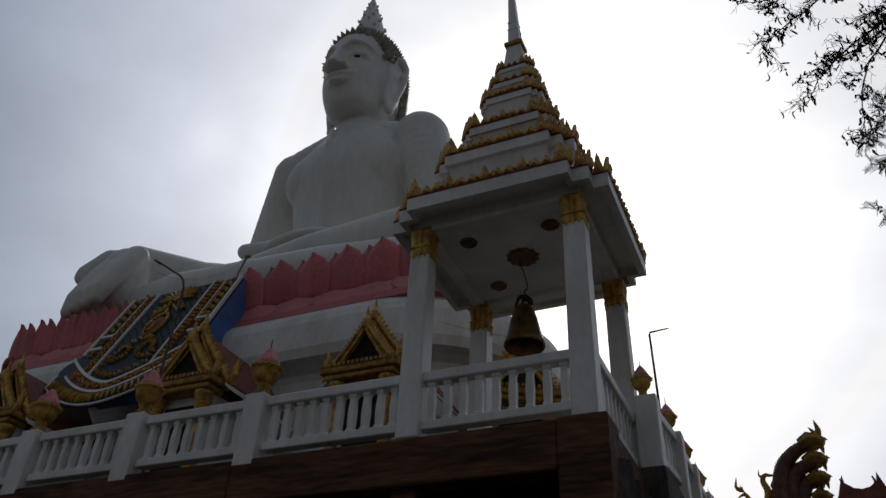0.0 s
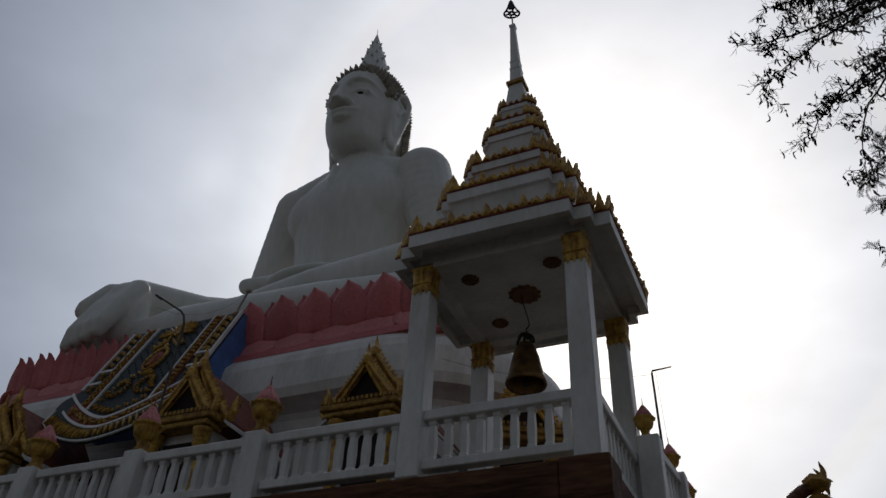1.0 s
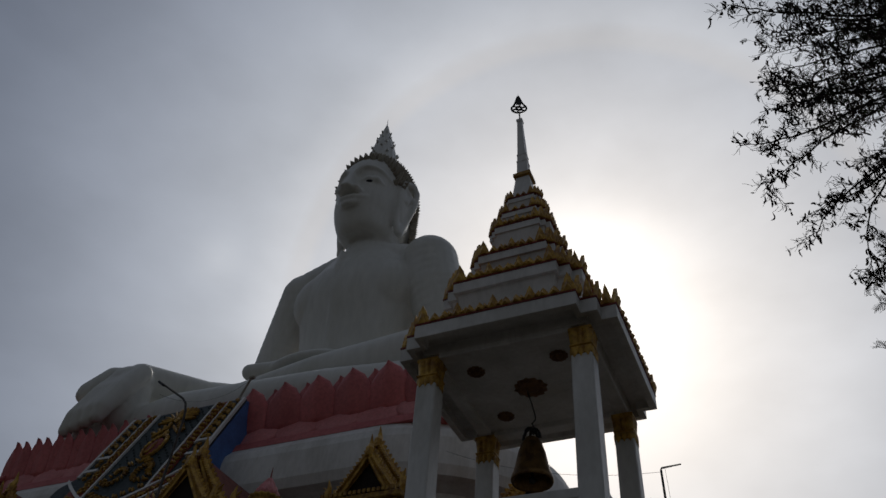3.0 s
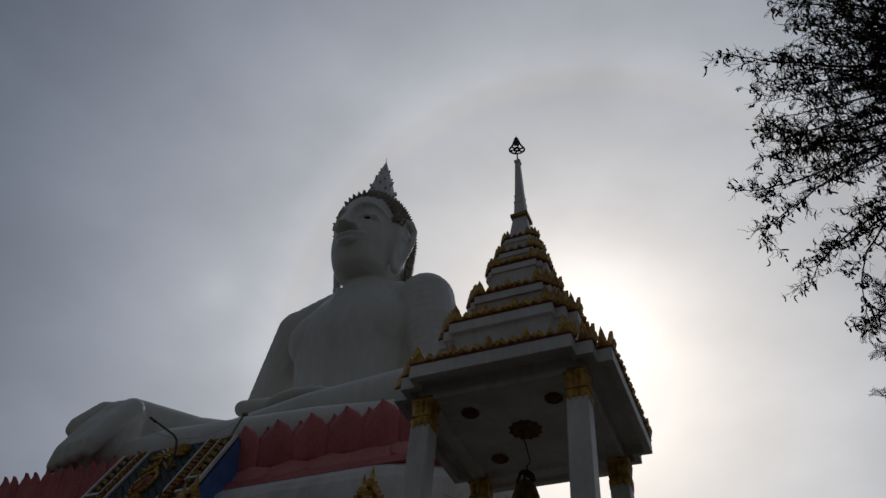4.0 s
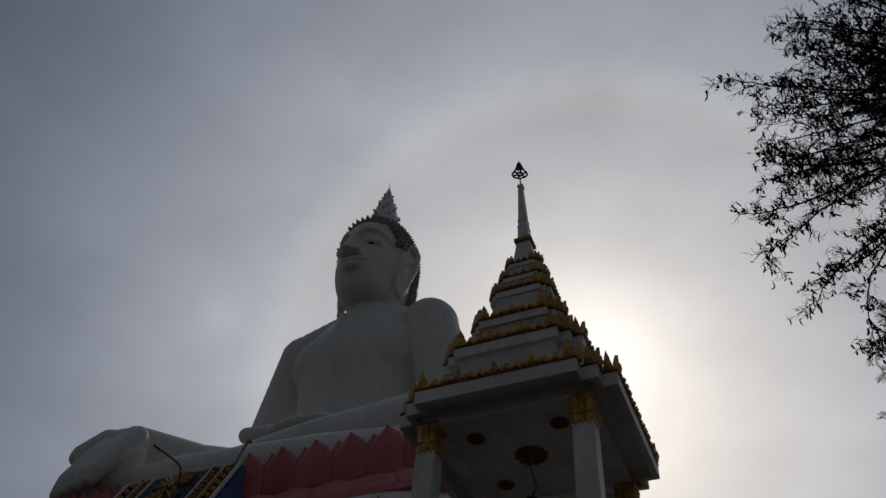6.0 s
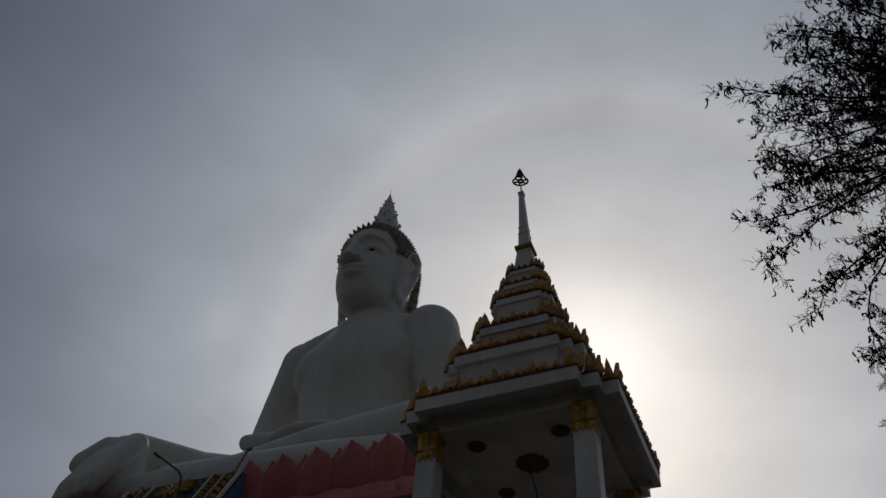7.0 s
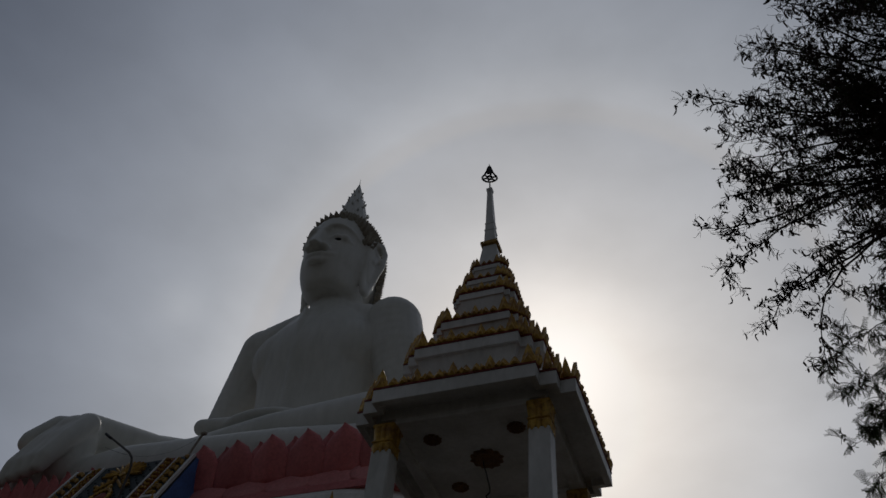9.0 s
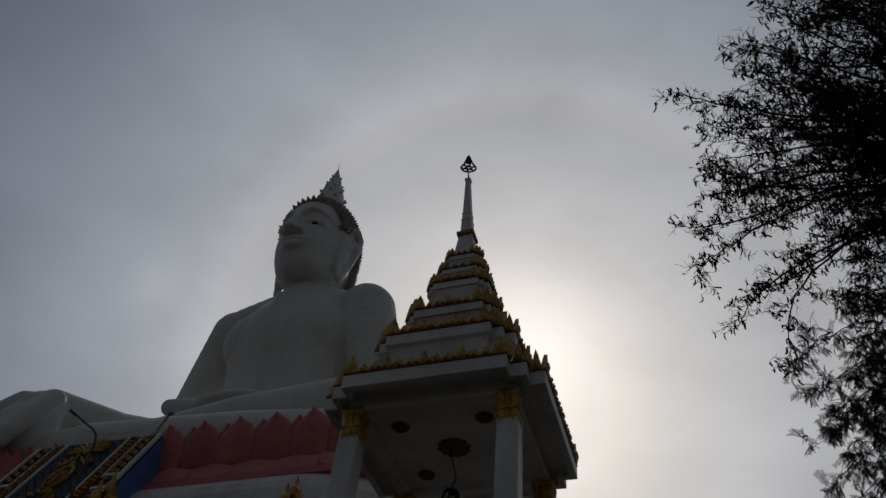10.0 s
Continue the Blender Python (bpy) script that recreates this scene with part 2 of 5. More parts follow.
def thing(name, loc, label, category, group="", kind="", rz=0.0):
    ob = new(name)
    ob.empty_display_size = 0.2
    ob.matrix_basis = Matrix.Translation(loc) @ Matrix.Rotation(rz, 4, "Z")
    return tagged(ob, label, category, group, kind)


def rounded_rect(a, b, r, n=8):
    """Outline of a rounded rectangle, anticlockwise, with the normals."""
    pts = []
    for cx, cy, a0 in ((a - r, -b + r, -90), (a - r, b - r, 0), (-a + r, b - r, 90), (-a + r, -b + r, 180)):
        for i in range(n + 1):
            t = radians(a0 + 90 * i / n)
            pts.append((cx + r * math.cos(t), cy + r * math.sin(t)))
    return pts


TERRACE = 5.35
SP = 1.15

# ---- ground and terrace ----
def build_ground():
    bm = bmesh.new()
    bmesh.ops.create_grid(bm, x_segments=40, y_segments=40, size=1500)
    tagged(new("ground", to_mesh("ground", bm, EARTH)), "dark brown-grey paved temple ground", "ground", kind="structure")


def build_terrace():
    base = thing("terrace", (0, 0, 0), "raised temple terrace clad in dark brown timber and rock", "terrace", kind="structure")
    bm = bmesh.new()
    box(bm, (-12.42, 11.92, TERRACE - 0.1), (27.3, 26.2, 0.18))
    part("deck", bm, DECK, base, "grey tiled terrace deck")
    # the recess's shade is put into this wall's colour
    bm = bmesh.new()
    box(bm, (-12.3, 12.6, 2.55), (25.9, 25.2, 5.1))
    part("core_wall", bm, NEAR_BLACK, base, "recessed lower wall, coloured near black for the shade under the deck")
    # edge beam along the front, in lengths
    for i in range(6):
        bm = bmesh.new()
        x1 = 1.115 - i * 4.6
        box(bm, (x1 - 2.3 - 0.3, -1.15, 5.0), (4.594, 0.34, 0.6), bevel=0.02)
        part("edge_beam", bm, TIMBER, base, "brown timber edge beam")
    bm = bmesh.new()
    box(bm, (1.22, 12.2, 5.0), (0.3, 26.0, 0.6), bevel=0.02)
    part("edge_beam", bm, TIMBER, base)
    bm = bmesh.new()
    box(bm, (1.5, 13.35, 5.1), (0.32, 25.0, 0.64), bevel=0.02)
    part("edge_beam", bm, ROCK, base, "dark rock-clad side beam")
    for i in range(12):
        bm = bmesh.new()
        box(bm, (1.12 - i * 2.3, -1.08, 2.65 if i == 0 else 2.35), (0.6 if i == 0 else 0.34, 0.56 if i == 0 else 0.26, 5.31 if i == 0 else 4.7), bevel=0.02)
        part("timber_post", bm, TIMBER, base)
    # ribs of rock-like cladding along the side
    rng = random.Random(5)
    for i in range(60):
        bm = bmesh.new()
        y = -0.8 + i * 0.36
        w = rng.uniform(0.22, 0.42)
        d = rng.uniform(0.1, 0.3)
        pts = []
        for k in range(7):
            z = 4.9 - k * 0.8
            pts.append((0, rng.uniform(-0.08, 0.08), z))
        tube(bm, pts, [max(0.1, w * rng.uniform(0.6, 1.1)) for _ in pts], 6)
        part("rock_rib", bm, ROCK, base, loc=(0.98 + d + (0.42 if y > 0.9 else 0.0), y, 0))


def build_balusters():
    bm = bmesh.new()
    prof = ((0.052, 0.0), (0.052, 0.05), (0.042, 0.07), (0.047, 0.18), (0.048, 0.26), (0.04, 0.4), (0.04, 0.43), (0.052, 0.45), (0.052, 0.5))
    rings = [[(sx * r, sy * r, z) for sx, sy in ((1, 1), (-1, 1), (-1, -1), (1, -1))] for r, z in prof]
    loops(bm, rings)
    return to_mesh("baluster", bm, WHITE)


BALUSTER = build_balusters()


def rail_bay(parent, p0, p1):
    """Top rail, bottom rail and balusters between two posts."""
    p0, p1 = Vector((*p0, 0)), Vector((*p1, 0))
    d = p1 - p0
    ln, a = d.length, math.atan2(d.y, d.x)
    c = (p0 + p1) / 2
    bm = bmesh.new()
    box(bm, (0, 0, 0), (ln, 0.2, 0.14), bevel=0.015)
    part("top_rail", bm, WHITE, parent, loc=(c.x, c.y, TERRACE + 0.81), rz=a)
    bm = bmesh.new()
    box(bm, (0, 0, 0), (ln, 0.17, 0.12), bevel=0.012)
    part("bottom_rail", bm, WHITE, parent, loc=(c.x, c.y, TERRACE + 0.14), rz=a)
    n = max(2, round(ln / 0.215))
    for i in range(n):
        p = p0 + d * ((i + 0.5) / n)
        o = new("baluster", BALUSTER)
        o.parent = parent
        o.matrix_basis = Matrix.Translation((p.x, p.y, TERRACE + 0.17)) @ Matrix.Rotation(a, 4, "Z") @ Matrix.Diagonal((1, 1, 1.17, 1))


def rail_post(parent, x, y, w=0.34, h=0.95):
    bm = bmesh.new()
    box(bm, (0, 0, h / 2 - 0.06), (w, w * 0.86, h + 0.12), bevel=0.015)
    part("post", bm, WHITE, parent, loc=(x, y - 0.02, TERRACE - 0.02))


def build_balustrades():
    front = thing("balustrade", (0, 0, 0), "white concrete balustrade with square balusters along the terrace front", "balustrade", kind="structure")
    xs = [-1.2] + [-3.62 - 2.22 * i for i in range(7)]
    for i, x in enumerate(xs[1:]):
        rail_post(front, x, -1.16)
    for a, b in zip(xs, xs[1:]):
        rail_bay(front, (a - (0.2 if a < -2 else 0.12), -1.15), (b + 0.2, -1.15))
    pav = thing("balustrade", (0, 0, 0), "white concrete balustrade between the bell pavilion columns", "balustrade", kind="structure")
    rail_bay(pav, (-1.0, -1.13), (1.0, -1.13))
    rail_bay(pav, (1.2, -1.0), (1.2, 1.0))
    side = thing("balustrade", (0, 0, 0), "white concrete balustrade along the terrace side", "balustrade", kind="structure")
    ps = [(1.47, 1.04), (1.56, 2.5), (1.55, 4.0), (1.55, 5.5), (1.55, 7.0), (1.55, 8.5), (1.55, 10.0)]
    side.location.z = 0.2
    for x, y in ps:
        rail_post(side, x, y, 0.32)
    for a, b in zip(ps, ps[1:]):
        rail_bay(side, (a[0], a[1] + 0.14), (b[0], b[1] - 0.14))
    return xs[1:], ps


# ---- lotus bud urns on the posts ----
def build_urn():
    urn = thing("lotus_urn", (-3.62, -1.16, TERRACE + 0.93), "gold lotus urn with a pink bud on a balustrade post", "urn", "urns on the balustrade")
    bm = bmesh.new()
    lathe(bm, [(0.17, 0), (0.17, 0.04), (0.12, 0.1), (0.1, 0.16), (0.13, 0.24)], 48, flute=0.14, nf=10)
    part("foot", bm, OLD_GOLD, urn, smooth=True)
    bm = bmesh.new()
    lathe(bm, [(0.12, 0.24), (0.2, 0.3), (0.24, 0.4), (0.25, 0.48), (0.25, 0.49), (0.31, 0.52), (0.31, 0.555), (0.2, 0.57)], 60, flute=0.07, nf=15)
    part("bowl", bm, GOLD, urn, smooth=True)
    bm = bmesh.new()
    lathe(bm, [(0.23, 0.56), (0.235, 0.6), (0.2, 0.69), (0.185, 0.69), (0.15, 0.78), (0.138, 0.78), (0.09, 0.86), (0.04, 0.93)], 48, flute=0.09, nf=12)
    part("bud", bm, BUD_PINK, urn, smooth=True)
    bm = bmesh.new()
    lathe(bm, [(0.03, 0.84), (0.018, 0.92), (0.006, 1.14)], 8)
    part("spike", bm, RED, urn)
    return urn


# ---- bell pavilion ----
# half width, top of the fascia, its height, large leaves along a face
TIERS = [(1.67, 8.88, 0.22, 5), (1.17, 10.03, 0.19, 4), (0.82, 10.87, 0.16, 3), (0.57, 11.74, 0.14, 3), (0.45, 12.2, 0.11, 2), (0.35, 12.66, 0.1, 2)]


def redented(h, k1=0.73, k2=0.87):
    pts = []
    for q in range(4):
        a = radians(90 * q)
        ca, sa = math.cos(a), math.sin(a)
        for x, y in ((-k1, -1), (k1, -1), (k1, -k2), (k2, -k2), (k2, -k1)):
            pts.append((h * (x * ca - y * sa), h * (x * sa + y * ca)))
    # drop doubled start points
    out = []
    for p in pts:
        if not out or (Vector(p) - Vector(out[-1])).length > 1e-6:
            out.append(p)
    return out


def leaf_outline(w, h):
    half = ((0.5, 0.0), (0.53, 0.12), (0.42, 0.28), (0.38, 0.42), (0.27, 0.56), (0.22, 0.7), (0.08, 0.88))
    return [(x * w, z * h) for x, z in half] + [(0, h)] + [(-x * w, z * h) for x, z in reversed(half)]


def build_leaf_mesh(w, h, lobes=False):
    """A pointed leaf with a raised heart; lobes adds two side leaves. The back is flat."""
    bm = bmesh.new()
    extrude_outline(bm, leaf_outline(w, h), 0.05, ridge=0.025)
    extrude_outline(bm, leaf_outline(w * 0.5, h * 0.55), 0.03, origin=(0, -0.045, 0.005), ridge=0.03)
    if lobes:
        for sg in (-1, 1):
            extrude_outline(bm, leaf_outline(w * 0.62, h * 0.56), 0.045, origin=(sg * w * 0.5, -0.01, 0), ax=(0.95, 0, -sg * 0.3), az=(sg * 0.3, 0, 0.95), ridge=0.03)
            lathe(bm, [(0.02, -0.02), (0.024, 0.0), (0.008, 0.02)], 6, c=(sg * w * 0.5, -0.06, h * 0.18))
    return to_mesh("antefix", bm, GOLD)


def build_pavilion():
    pav = thing("bell_pavilion", (0, 0, 0), "white bell pavilion with a tiered spire roof edged in gold", "pavilion")
    for sx, sy in ((-1, -1), (1, -1), (1, 1), (-1, 1)):
        bm = bmesh.new()
        box(bm, (0, 0, 1.38), (0.32, 0.32, 2.8), taper=0.93, bevel=0.018)
        col = part("column", bm, WHITE, pav, "square white column with a gold capital", loc=(sx * SP, sy * SP, TERRACE - 0.02))
        bm = bmesh.new()
        # lotus capital: flared fluted leaves with a pointed lower fringe
        n = 48
        rings = []
        for r, z in ((0.158, 2.8), (0.165, 2.87), (0.148, 2.89), (0.148, 2.905), (0.168, 2.915), (0.168, 2.93), (0.15, 2.94), (0.156, 3.0), (0.166, 3.1), (0.171, 3.16), (0.176, 3.17), (0.176, 3.2), (0.166, 3.22)):
            ring = []
            for i in range(n):
                a = 2 * math.pi * i / n
                sq = 1 / max(abs(math.cos(a)), abs(math.sin(a))) ** 0.85
                k = r * sq * (1.0 + ((0.06 if i % 4 == 0 else -0.09 if i % 4 == 2 else 0.01) if z < 2.88 or 2.935 < z < 3.165 else 0))
                zz = z - (0.09 if z < 2.85 and i % 4 == 0 else 0.0) - (0.045 if z < 2.85 and i % 4 in (1, 3) else 0)
                ring.append((k * math.cos(a), k * math.sin(a), zz))
            rings.append(ring)
        loops(bm, rings)
        part("capital", bm, GOLD, col, "gold lotus leaf capital")
    # inner ceiling panel held by the columns, and the raised soffit round it
    bm = bmesh.new()
    box(bm, (0, 0, 8.74), (2.5, 2.5, 0.2), bevel=0.01)
    part("ceiling", bm, WHITE, pav, "flat white painted ceiling")
    bm = bmesh.new()
    o = redented(1.56)
    loops(bm, [[(x, y, 8.8) for x, y in o], [(x, y, 8.9) for x, y in o]])
    part("soffit", bm, WHITE, pav, "raised white soffit")
    for k in range(4):
        bm = bmesh.new()
        box(bm, (0, -SP, 8.6), (2.3 - 0.28, 0.2, 0.09), bevel=0.01)
        part("ceiling_beam", bm, WHITE, pav, rz=k * math.pi / 2)
    step_leaf = build_leaf_mesh(0.15, 0.37)
    big, mid, small = build_leaf_mesh(0.19, 0.26, True), build_leaf_mesh(0.21, 0.33), build_leaf_mesh(0.185, 0.16)
    for i, (h, z, fh, large) in enumerate(TIERS):
        bm = bmesh.new()
        def ring(r, zz):
            return [(x - (0.03 if i else 0.0), y, zz) for x, y in redented(r)]
        if i == 0:
            loops(bm, [ring(h - 0.11, z + 0.01), ring(h - 0.11, z - fh), ring(h, z - fh), ring(h, z), ring(h - 0.1, z + 0.02)], cap=False)
            loops(bm, [ring(h * 0.95, z + 0.012), ring(h * 0.8, z + 0.06)])
        else:
            # a recessed wall that flares out to the fascia
            pz = TIERS[i - 1][1]
            gap = z - fh - pz
            loops(bm, [ring(h * 0.76, pz), ring(h * 0.76, pz + gap * 0.5), ring(h * 0.84, pz + gap * 0.52), ring(h * 0.86, pz + gap * 0.66), ring(h * 0.95, z - fh - 0.01), ring(h * 0.96, z - fh), ring(h, z - fh), ring(h, z), ring(h * 0.85, z + 0.015)])
        tier = part("roof_tier", bm, WHITE, pav, "white stepped roof tier with gold leaf edging")
        bm = bmesh.new()
        loops(bm, [ring(h * 0.985, z + 0.004), ring(h + 0.012, z + 0.006), ring(h + 0.012, z + 0.035), ring(h * 0.97, z + 0.04)])
        part("red_band", bm, RED, tier, "thin dark red band")
        s = (1.0, 1.0, 0.9, 0.78, 0.66, 0.58)[i]
        for q in range(4):
            turn = Matrix.Rotation(q * math.pi / 2, 4, "Z")
            spots = [(sg * a * h, -b * h, step_leaf, 1.0) for sg in (-1, 1) for a, b in ((0.8, 0.85), (0.925, 0.715))]
            span = 0.73 * h - 0.1 * s
            for k in range(large):
                x = -span + 2 * span * k / (large - 1)
                spots.append((x, -0.975 * h, mid if k in (0, large - 1) else big, 1.05 if k in (0, large - 1) else 1.0))
                if k < large - 1:
                    step = 2 * span / (large - 1)
                    m = 2 if step > 0.4 * s else 1
                    for j in range(m):
                        spots.append((x + step * (0.28 + 0.44 * (j + 0.5) / m) if m == 1 else x + step * (0.36 + 0.28 * j), -0.98 * h, small, 1.0))
            for x, y, me, k in spots:
                o = new("antefix", me)
                o.parent = tier
                o.matrix_basis = Matrix.Translation((-0.03 if i else 0.0, 0, 0)) @ turn @ Matrix.Translation((x, y, z + 0.03)) @ Matrix.Rotation(radians(6), 4, "X") @ Matrix.Diagonal((s * k, s, s * k, 1))
    # spire
    bm = bmesh.new()
    def sq(r, z):
        return [(r * a, r * b, z) for a, b in ((1, 1), (-1, 1), (-1, -1), (1, -1))]
    loops(bm, [sq(0.24, 12.6), sq(0.2, 12.95), sq(0.14, 13.45), sq(0.13, 13.5)])
    part("spire_foot", bm, WHITE, pav)
    bm = bmesh.new()
    loops(bm, [sq(0.13, 13.49), sq(0.175, 13.52), sq(0.175, 13.6), sq(0.13, 13.63)])
    part("spire_collar", bm, OLD_GOLD, pav, "dark gold collar")
    bm = bmesh.new()
    loops(bm, [sq(0.115, 13.62), sq(0.1, 14.02), sq(0.108, 14.02), sq(0.108, 14.05), sq(0.095, 14.05), sq(0.09, 14.24), sq(0.097, 14.24), sq(0.097, 14.27), sq(0.085, 14.27), sq(0.05, 15.42), sq(0.064, 15.45), sq(0.064, 15.52), sq(0.03, 15.55)])
    part("spire", bm, WHITE, pav, "slim tapering white spire")
    # the spire leans a little
    lean = Matrix.Translation((-0.03, 0, 12.6)) @ Matrix.Rotation(radians(-2.6), 4, "Y") @ Matrix.Translation((0, 0, -12.6))
    for o in list(pav.children)[-3:]:
        o.matrix_basis = lean
    # drop-shaped pierced finial
    c = 0.43
    bm = bmesh.new()
    tube(bm, [(0, 0, 0), (0, 0, 0.26)], 0.016, 6)
    pts = []
    for i in range(33):
        a = -math.pi / 2 + 2 * math.pi * i / 32
        up = max(0, math.sin(a))
        pts.append((0.165 * math.cos(a) * (1 - 0.35 * up ** 2), 0, c + 0.16 * math.sin(a) + up ** 6 * 0.3))
    tube(bm, pts, 0.022, 6)
    for i in range(6):
        a = math.pi * 2 * i / 6 + 0.3
        tube(bm, [(0.05 * math.cos(a), 0, c + 0.05 * math.sin(a)), (0.15 * math.cos(a), 0, c + 0.15 * math.sin(a))], 0.02, 5)
    tube(bm, [(0.06 * math.cos(radians(t)), 0, c + 0.06 * math.sin(radians(t))) for t in range(0, 361, 30)], 0.028, 6)
    extrude_outline(bm, [(-0.06, 0.2), (0.06, 0.2), (0.04, 0.3), (0.016, 0.44), (0, 0.58), (-0.016, 0.44), (-0.04, 0.3)], 0.035, origin=(0, 0, c - 0.04))
    ob = part("finial", bm, IRON, pav, "black pierced drop-shaped metal finial")
    ob.matrix_basis = lean @ Matrix.Translation((0, 0, 15.55)) @ Matrix.Rotation(radians(18), 4, "Z")
    # ceiling rosettes
    for x, y, r in ((0, 0, 0.24), (-0.65, -0.65, 0.13), (0.65, -0.65, 0.13), (0.65, 0.65, 0.13), (-0.65, 0.65, 0.13)):
        bm = bmesh.new()
        n = 32
        rings = []
        for k, z in ((1.0, 0.0), (1.04, -0.02), (0.8, -0.045), (0.55, -0.03), (0.3, -0.05), (0.1, -0.07)):
            rings.append([(r * k * (1 + 0.09 * math.cos(a * 12 * 2 * math.pi / n * 1.0)) * math.cos(2 * math.pi * a / n), r * k * (1 + 0.09 * math.cos(a * 12 * 2 * math.pi / n)) * math.sin(2 * math.pi * a / n), z) for a in range(n)])
        loops(bm, rings)
        part("ceiling_rosette", bm, ROSETTE, pav, "dark red carved rosette", loc=(x, y, 8.642))


def build_bell():
    bell = thing("temple_bell", (0, 0, 7.04), "large old bronze temple bell hung on a chain", "bell")
    bm = bmesh.new()
    prof = [(0.34, 0.0), (0.355, 0.03), (0.345, 0.08), (0.315, 0.14), (0.275, 0.28), (0.235, 0.45), (0.18, 0.6), (0.12, 0.69), (0.05, 0.72), (0.0005, 0.725)]
    inner = [(0.0005, 0.66), (0.1, 0.64), (0.2, 0.45), (0.26, 0.2), (0.31, 0.02), (0.34, 0.0)]
    lathe(bm, [(r * 0.86, z) for r, z in inner + prof[1:]], 32, cap=False)
    part("bell_body", bm, BRONZE, bell, smooth=True)
    bm = bmesh.new()
    for k in range(3):
        a = k * math.pi / 3
        tube(bm, [(0.13 * math.cos(t) * math.cos(a), 0.13 * math.cos(t) * math.sin(a), 0.7 + 0.17 * math.sin(t)) for t in [math.pi * i / 10 for i in range(11)]], 0.022, 6)
    part("crown_loop", bm, IRON, bell, "dark metal crown loop")
    bm = bmesh.new()
    tube(bm, [(0, 0, 0.86), (0.03, 0, 0.9), (0.0, 0.02, 0.96), (0.06, 0, 1.0)], 0.012, 6)
    pts = [(0.06 * math.cos(i / 14 * 3.0) - 0.0, 0.02 * math.sin(i), 1.0 + 0.61 * i / 14) for i in range(15)]
    tube(bm, pts, 0.01, 5)
    part("chain", bm, IRON, bell)
    bm = bmesh.new()
    tube(bm, [(0, 0, 0.64), (0, 0, 0.12)], [0.015, 0.02], 6)
    lathe(bm, [(0.02, 0.1), (0.05, 0.06), (0.05, 0.02), (0.01, -0.02)], 10)
    part("clapper", bm, IRON, bell)


# ---- statue pedestal ----
PC = (-10.35, 8.6)


def build_pedestal():
    ped = thing("lotus_pedestal", (PC[0], PC[1], 0), "white statue pedestal ringed with pink lotus petals", "pedestal")
    def sweep(prof, a, b, r):
        return [[(x, y, z) for x, y in rounded_rect(a + o, b + o, max(0.3, r + o), 24)] for o, z in prof]
    bm = bmesh.new()
    loops(bm, sweep([(-0.3, TERRACE), (-0.3, 9.35), (-0.25, 9.5), (0, 9.62)], 8.6, 4.9, 3.2))
    part("base_wall", bm, WHITE, ped, "white painted base wall")
    bm = bmesh.new()
    loops(bm, sweep([(-0.1, 9.6), (0.22, 9.68), (0.3, 9.9), (0.3, 10.55), (0.25, 10.75), (0.05, 10.98), (-0.05, 11.1), (-0.35, 11.3), (-0.9, 11.5)], 8.6, 4.9, 3.2))
    part("moulding", bm, WHITE, ped, "broad white rounded moulding", smooth=False)
    bm = bmesh.new()
    loops(bm, sweep([(0.45, 11.0), (0.38, 11.2), (0.15, 11.4), (-0.1, 11.6), (0.1, 12.5), (0.0, 12.6)], 7.1, 4.5, 0.7))
    part("lotus_core", bm, PINK, ped)
    # petals
    def petal(w, h, out, tipout, down):
        bm = bmesh.new()
        nu, nv = 8, 7
        g = []
        for j in range(nv + 1):
            t = j / nv
            wid = w * 0.5 * (1.0 if t < 0.58 else max(0.0, math.cos((t - 0.58) / 0.42 * math.pi / 2)) ** (0.75 if not down else 0.5)) * (0.9 + 0.2 * math.sin(math.pi * min(1, t * 1.4)))
            row = []
            for i in range(nu + 1):
                u = 2 * i / nu - 1
                y = -(out * math.sin(math.pi * min(1, t) * 0.8) * (1 - 0.55 * u * u) + tipout * t ** 3)
                crease = 0.03 * (1 - abs(u)) ** 4
                row.append(bm.verts.new((u * wid, y - crease, (-h if down else h) * t)))
            g.append(row)
        for j in range(nv):
            for i in range(nu):
                bm.faces.new((g[j][i], g[j][i + 1], g[j + 1][i + 1], g[j + 1][i]))
        bmesh.ops.remove_doubles(bm, verts=bm.verts, dist=0.001)
        bmesh.ops.recalc_face_normals(bm, faces=bm.faces)
        bmesh.ops.solidify(bm, geom=bm.faces[:], thickness=0.06)
        return bm
    up = to_mesh("petal", petal(0.98, 1.25, 0.2, 0.14, False), PINK, True)
    inner = to_mesh("petal", petal(0.7, 1.28, 0.1, 0.08, False), PINK, True)
    slim = to_mesh("petal", petal(0.52, 1.24, 0.07, 0.1, False), PINK, True)
    low = to_mesh("petal", petal(1.3, 0.64, 0.14, 0.22, True), PALE_PINK, True)
    def ringed(mesh, a, b, r, z, n, phase):
        o = rounded_rect(a, b, r, 12)
        seg = [(Vector(p), Vector(q)) for p, q in zip(o, o[1:] + o[:1])]
        total = sum((q - p).length for p, q in seg)
        for k in range(n):
            s = total * ((k + phase) / n % 1)
            for p, q in seg:
                l = (q - p).length
                if s <= l:
                    break
                s -= l
            pt, d = p + (q - p) * (s / max(l, 1e-6)), (q - p).normalized()
            # closer, narrower petals beyond the apron, none behind it
            if mesh is not low and pt.y < -4.0 and pt.x < 1.35:
                continue
            ob = new("petal", mesh)
            ob.parent = ped
            ob.matrix_basis = Matrix.Translation((pt.x, pt.y, z)) @ Matrix.Rotation(math.atan2(d.y, d.x), 4, "Z")
    for k in range(13):
        ob = new("petal", slim)
        ob.parent = ped
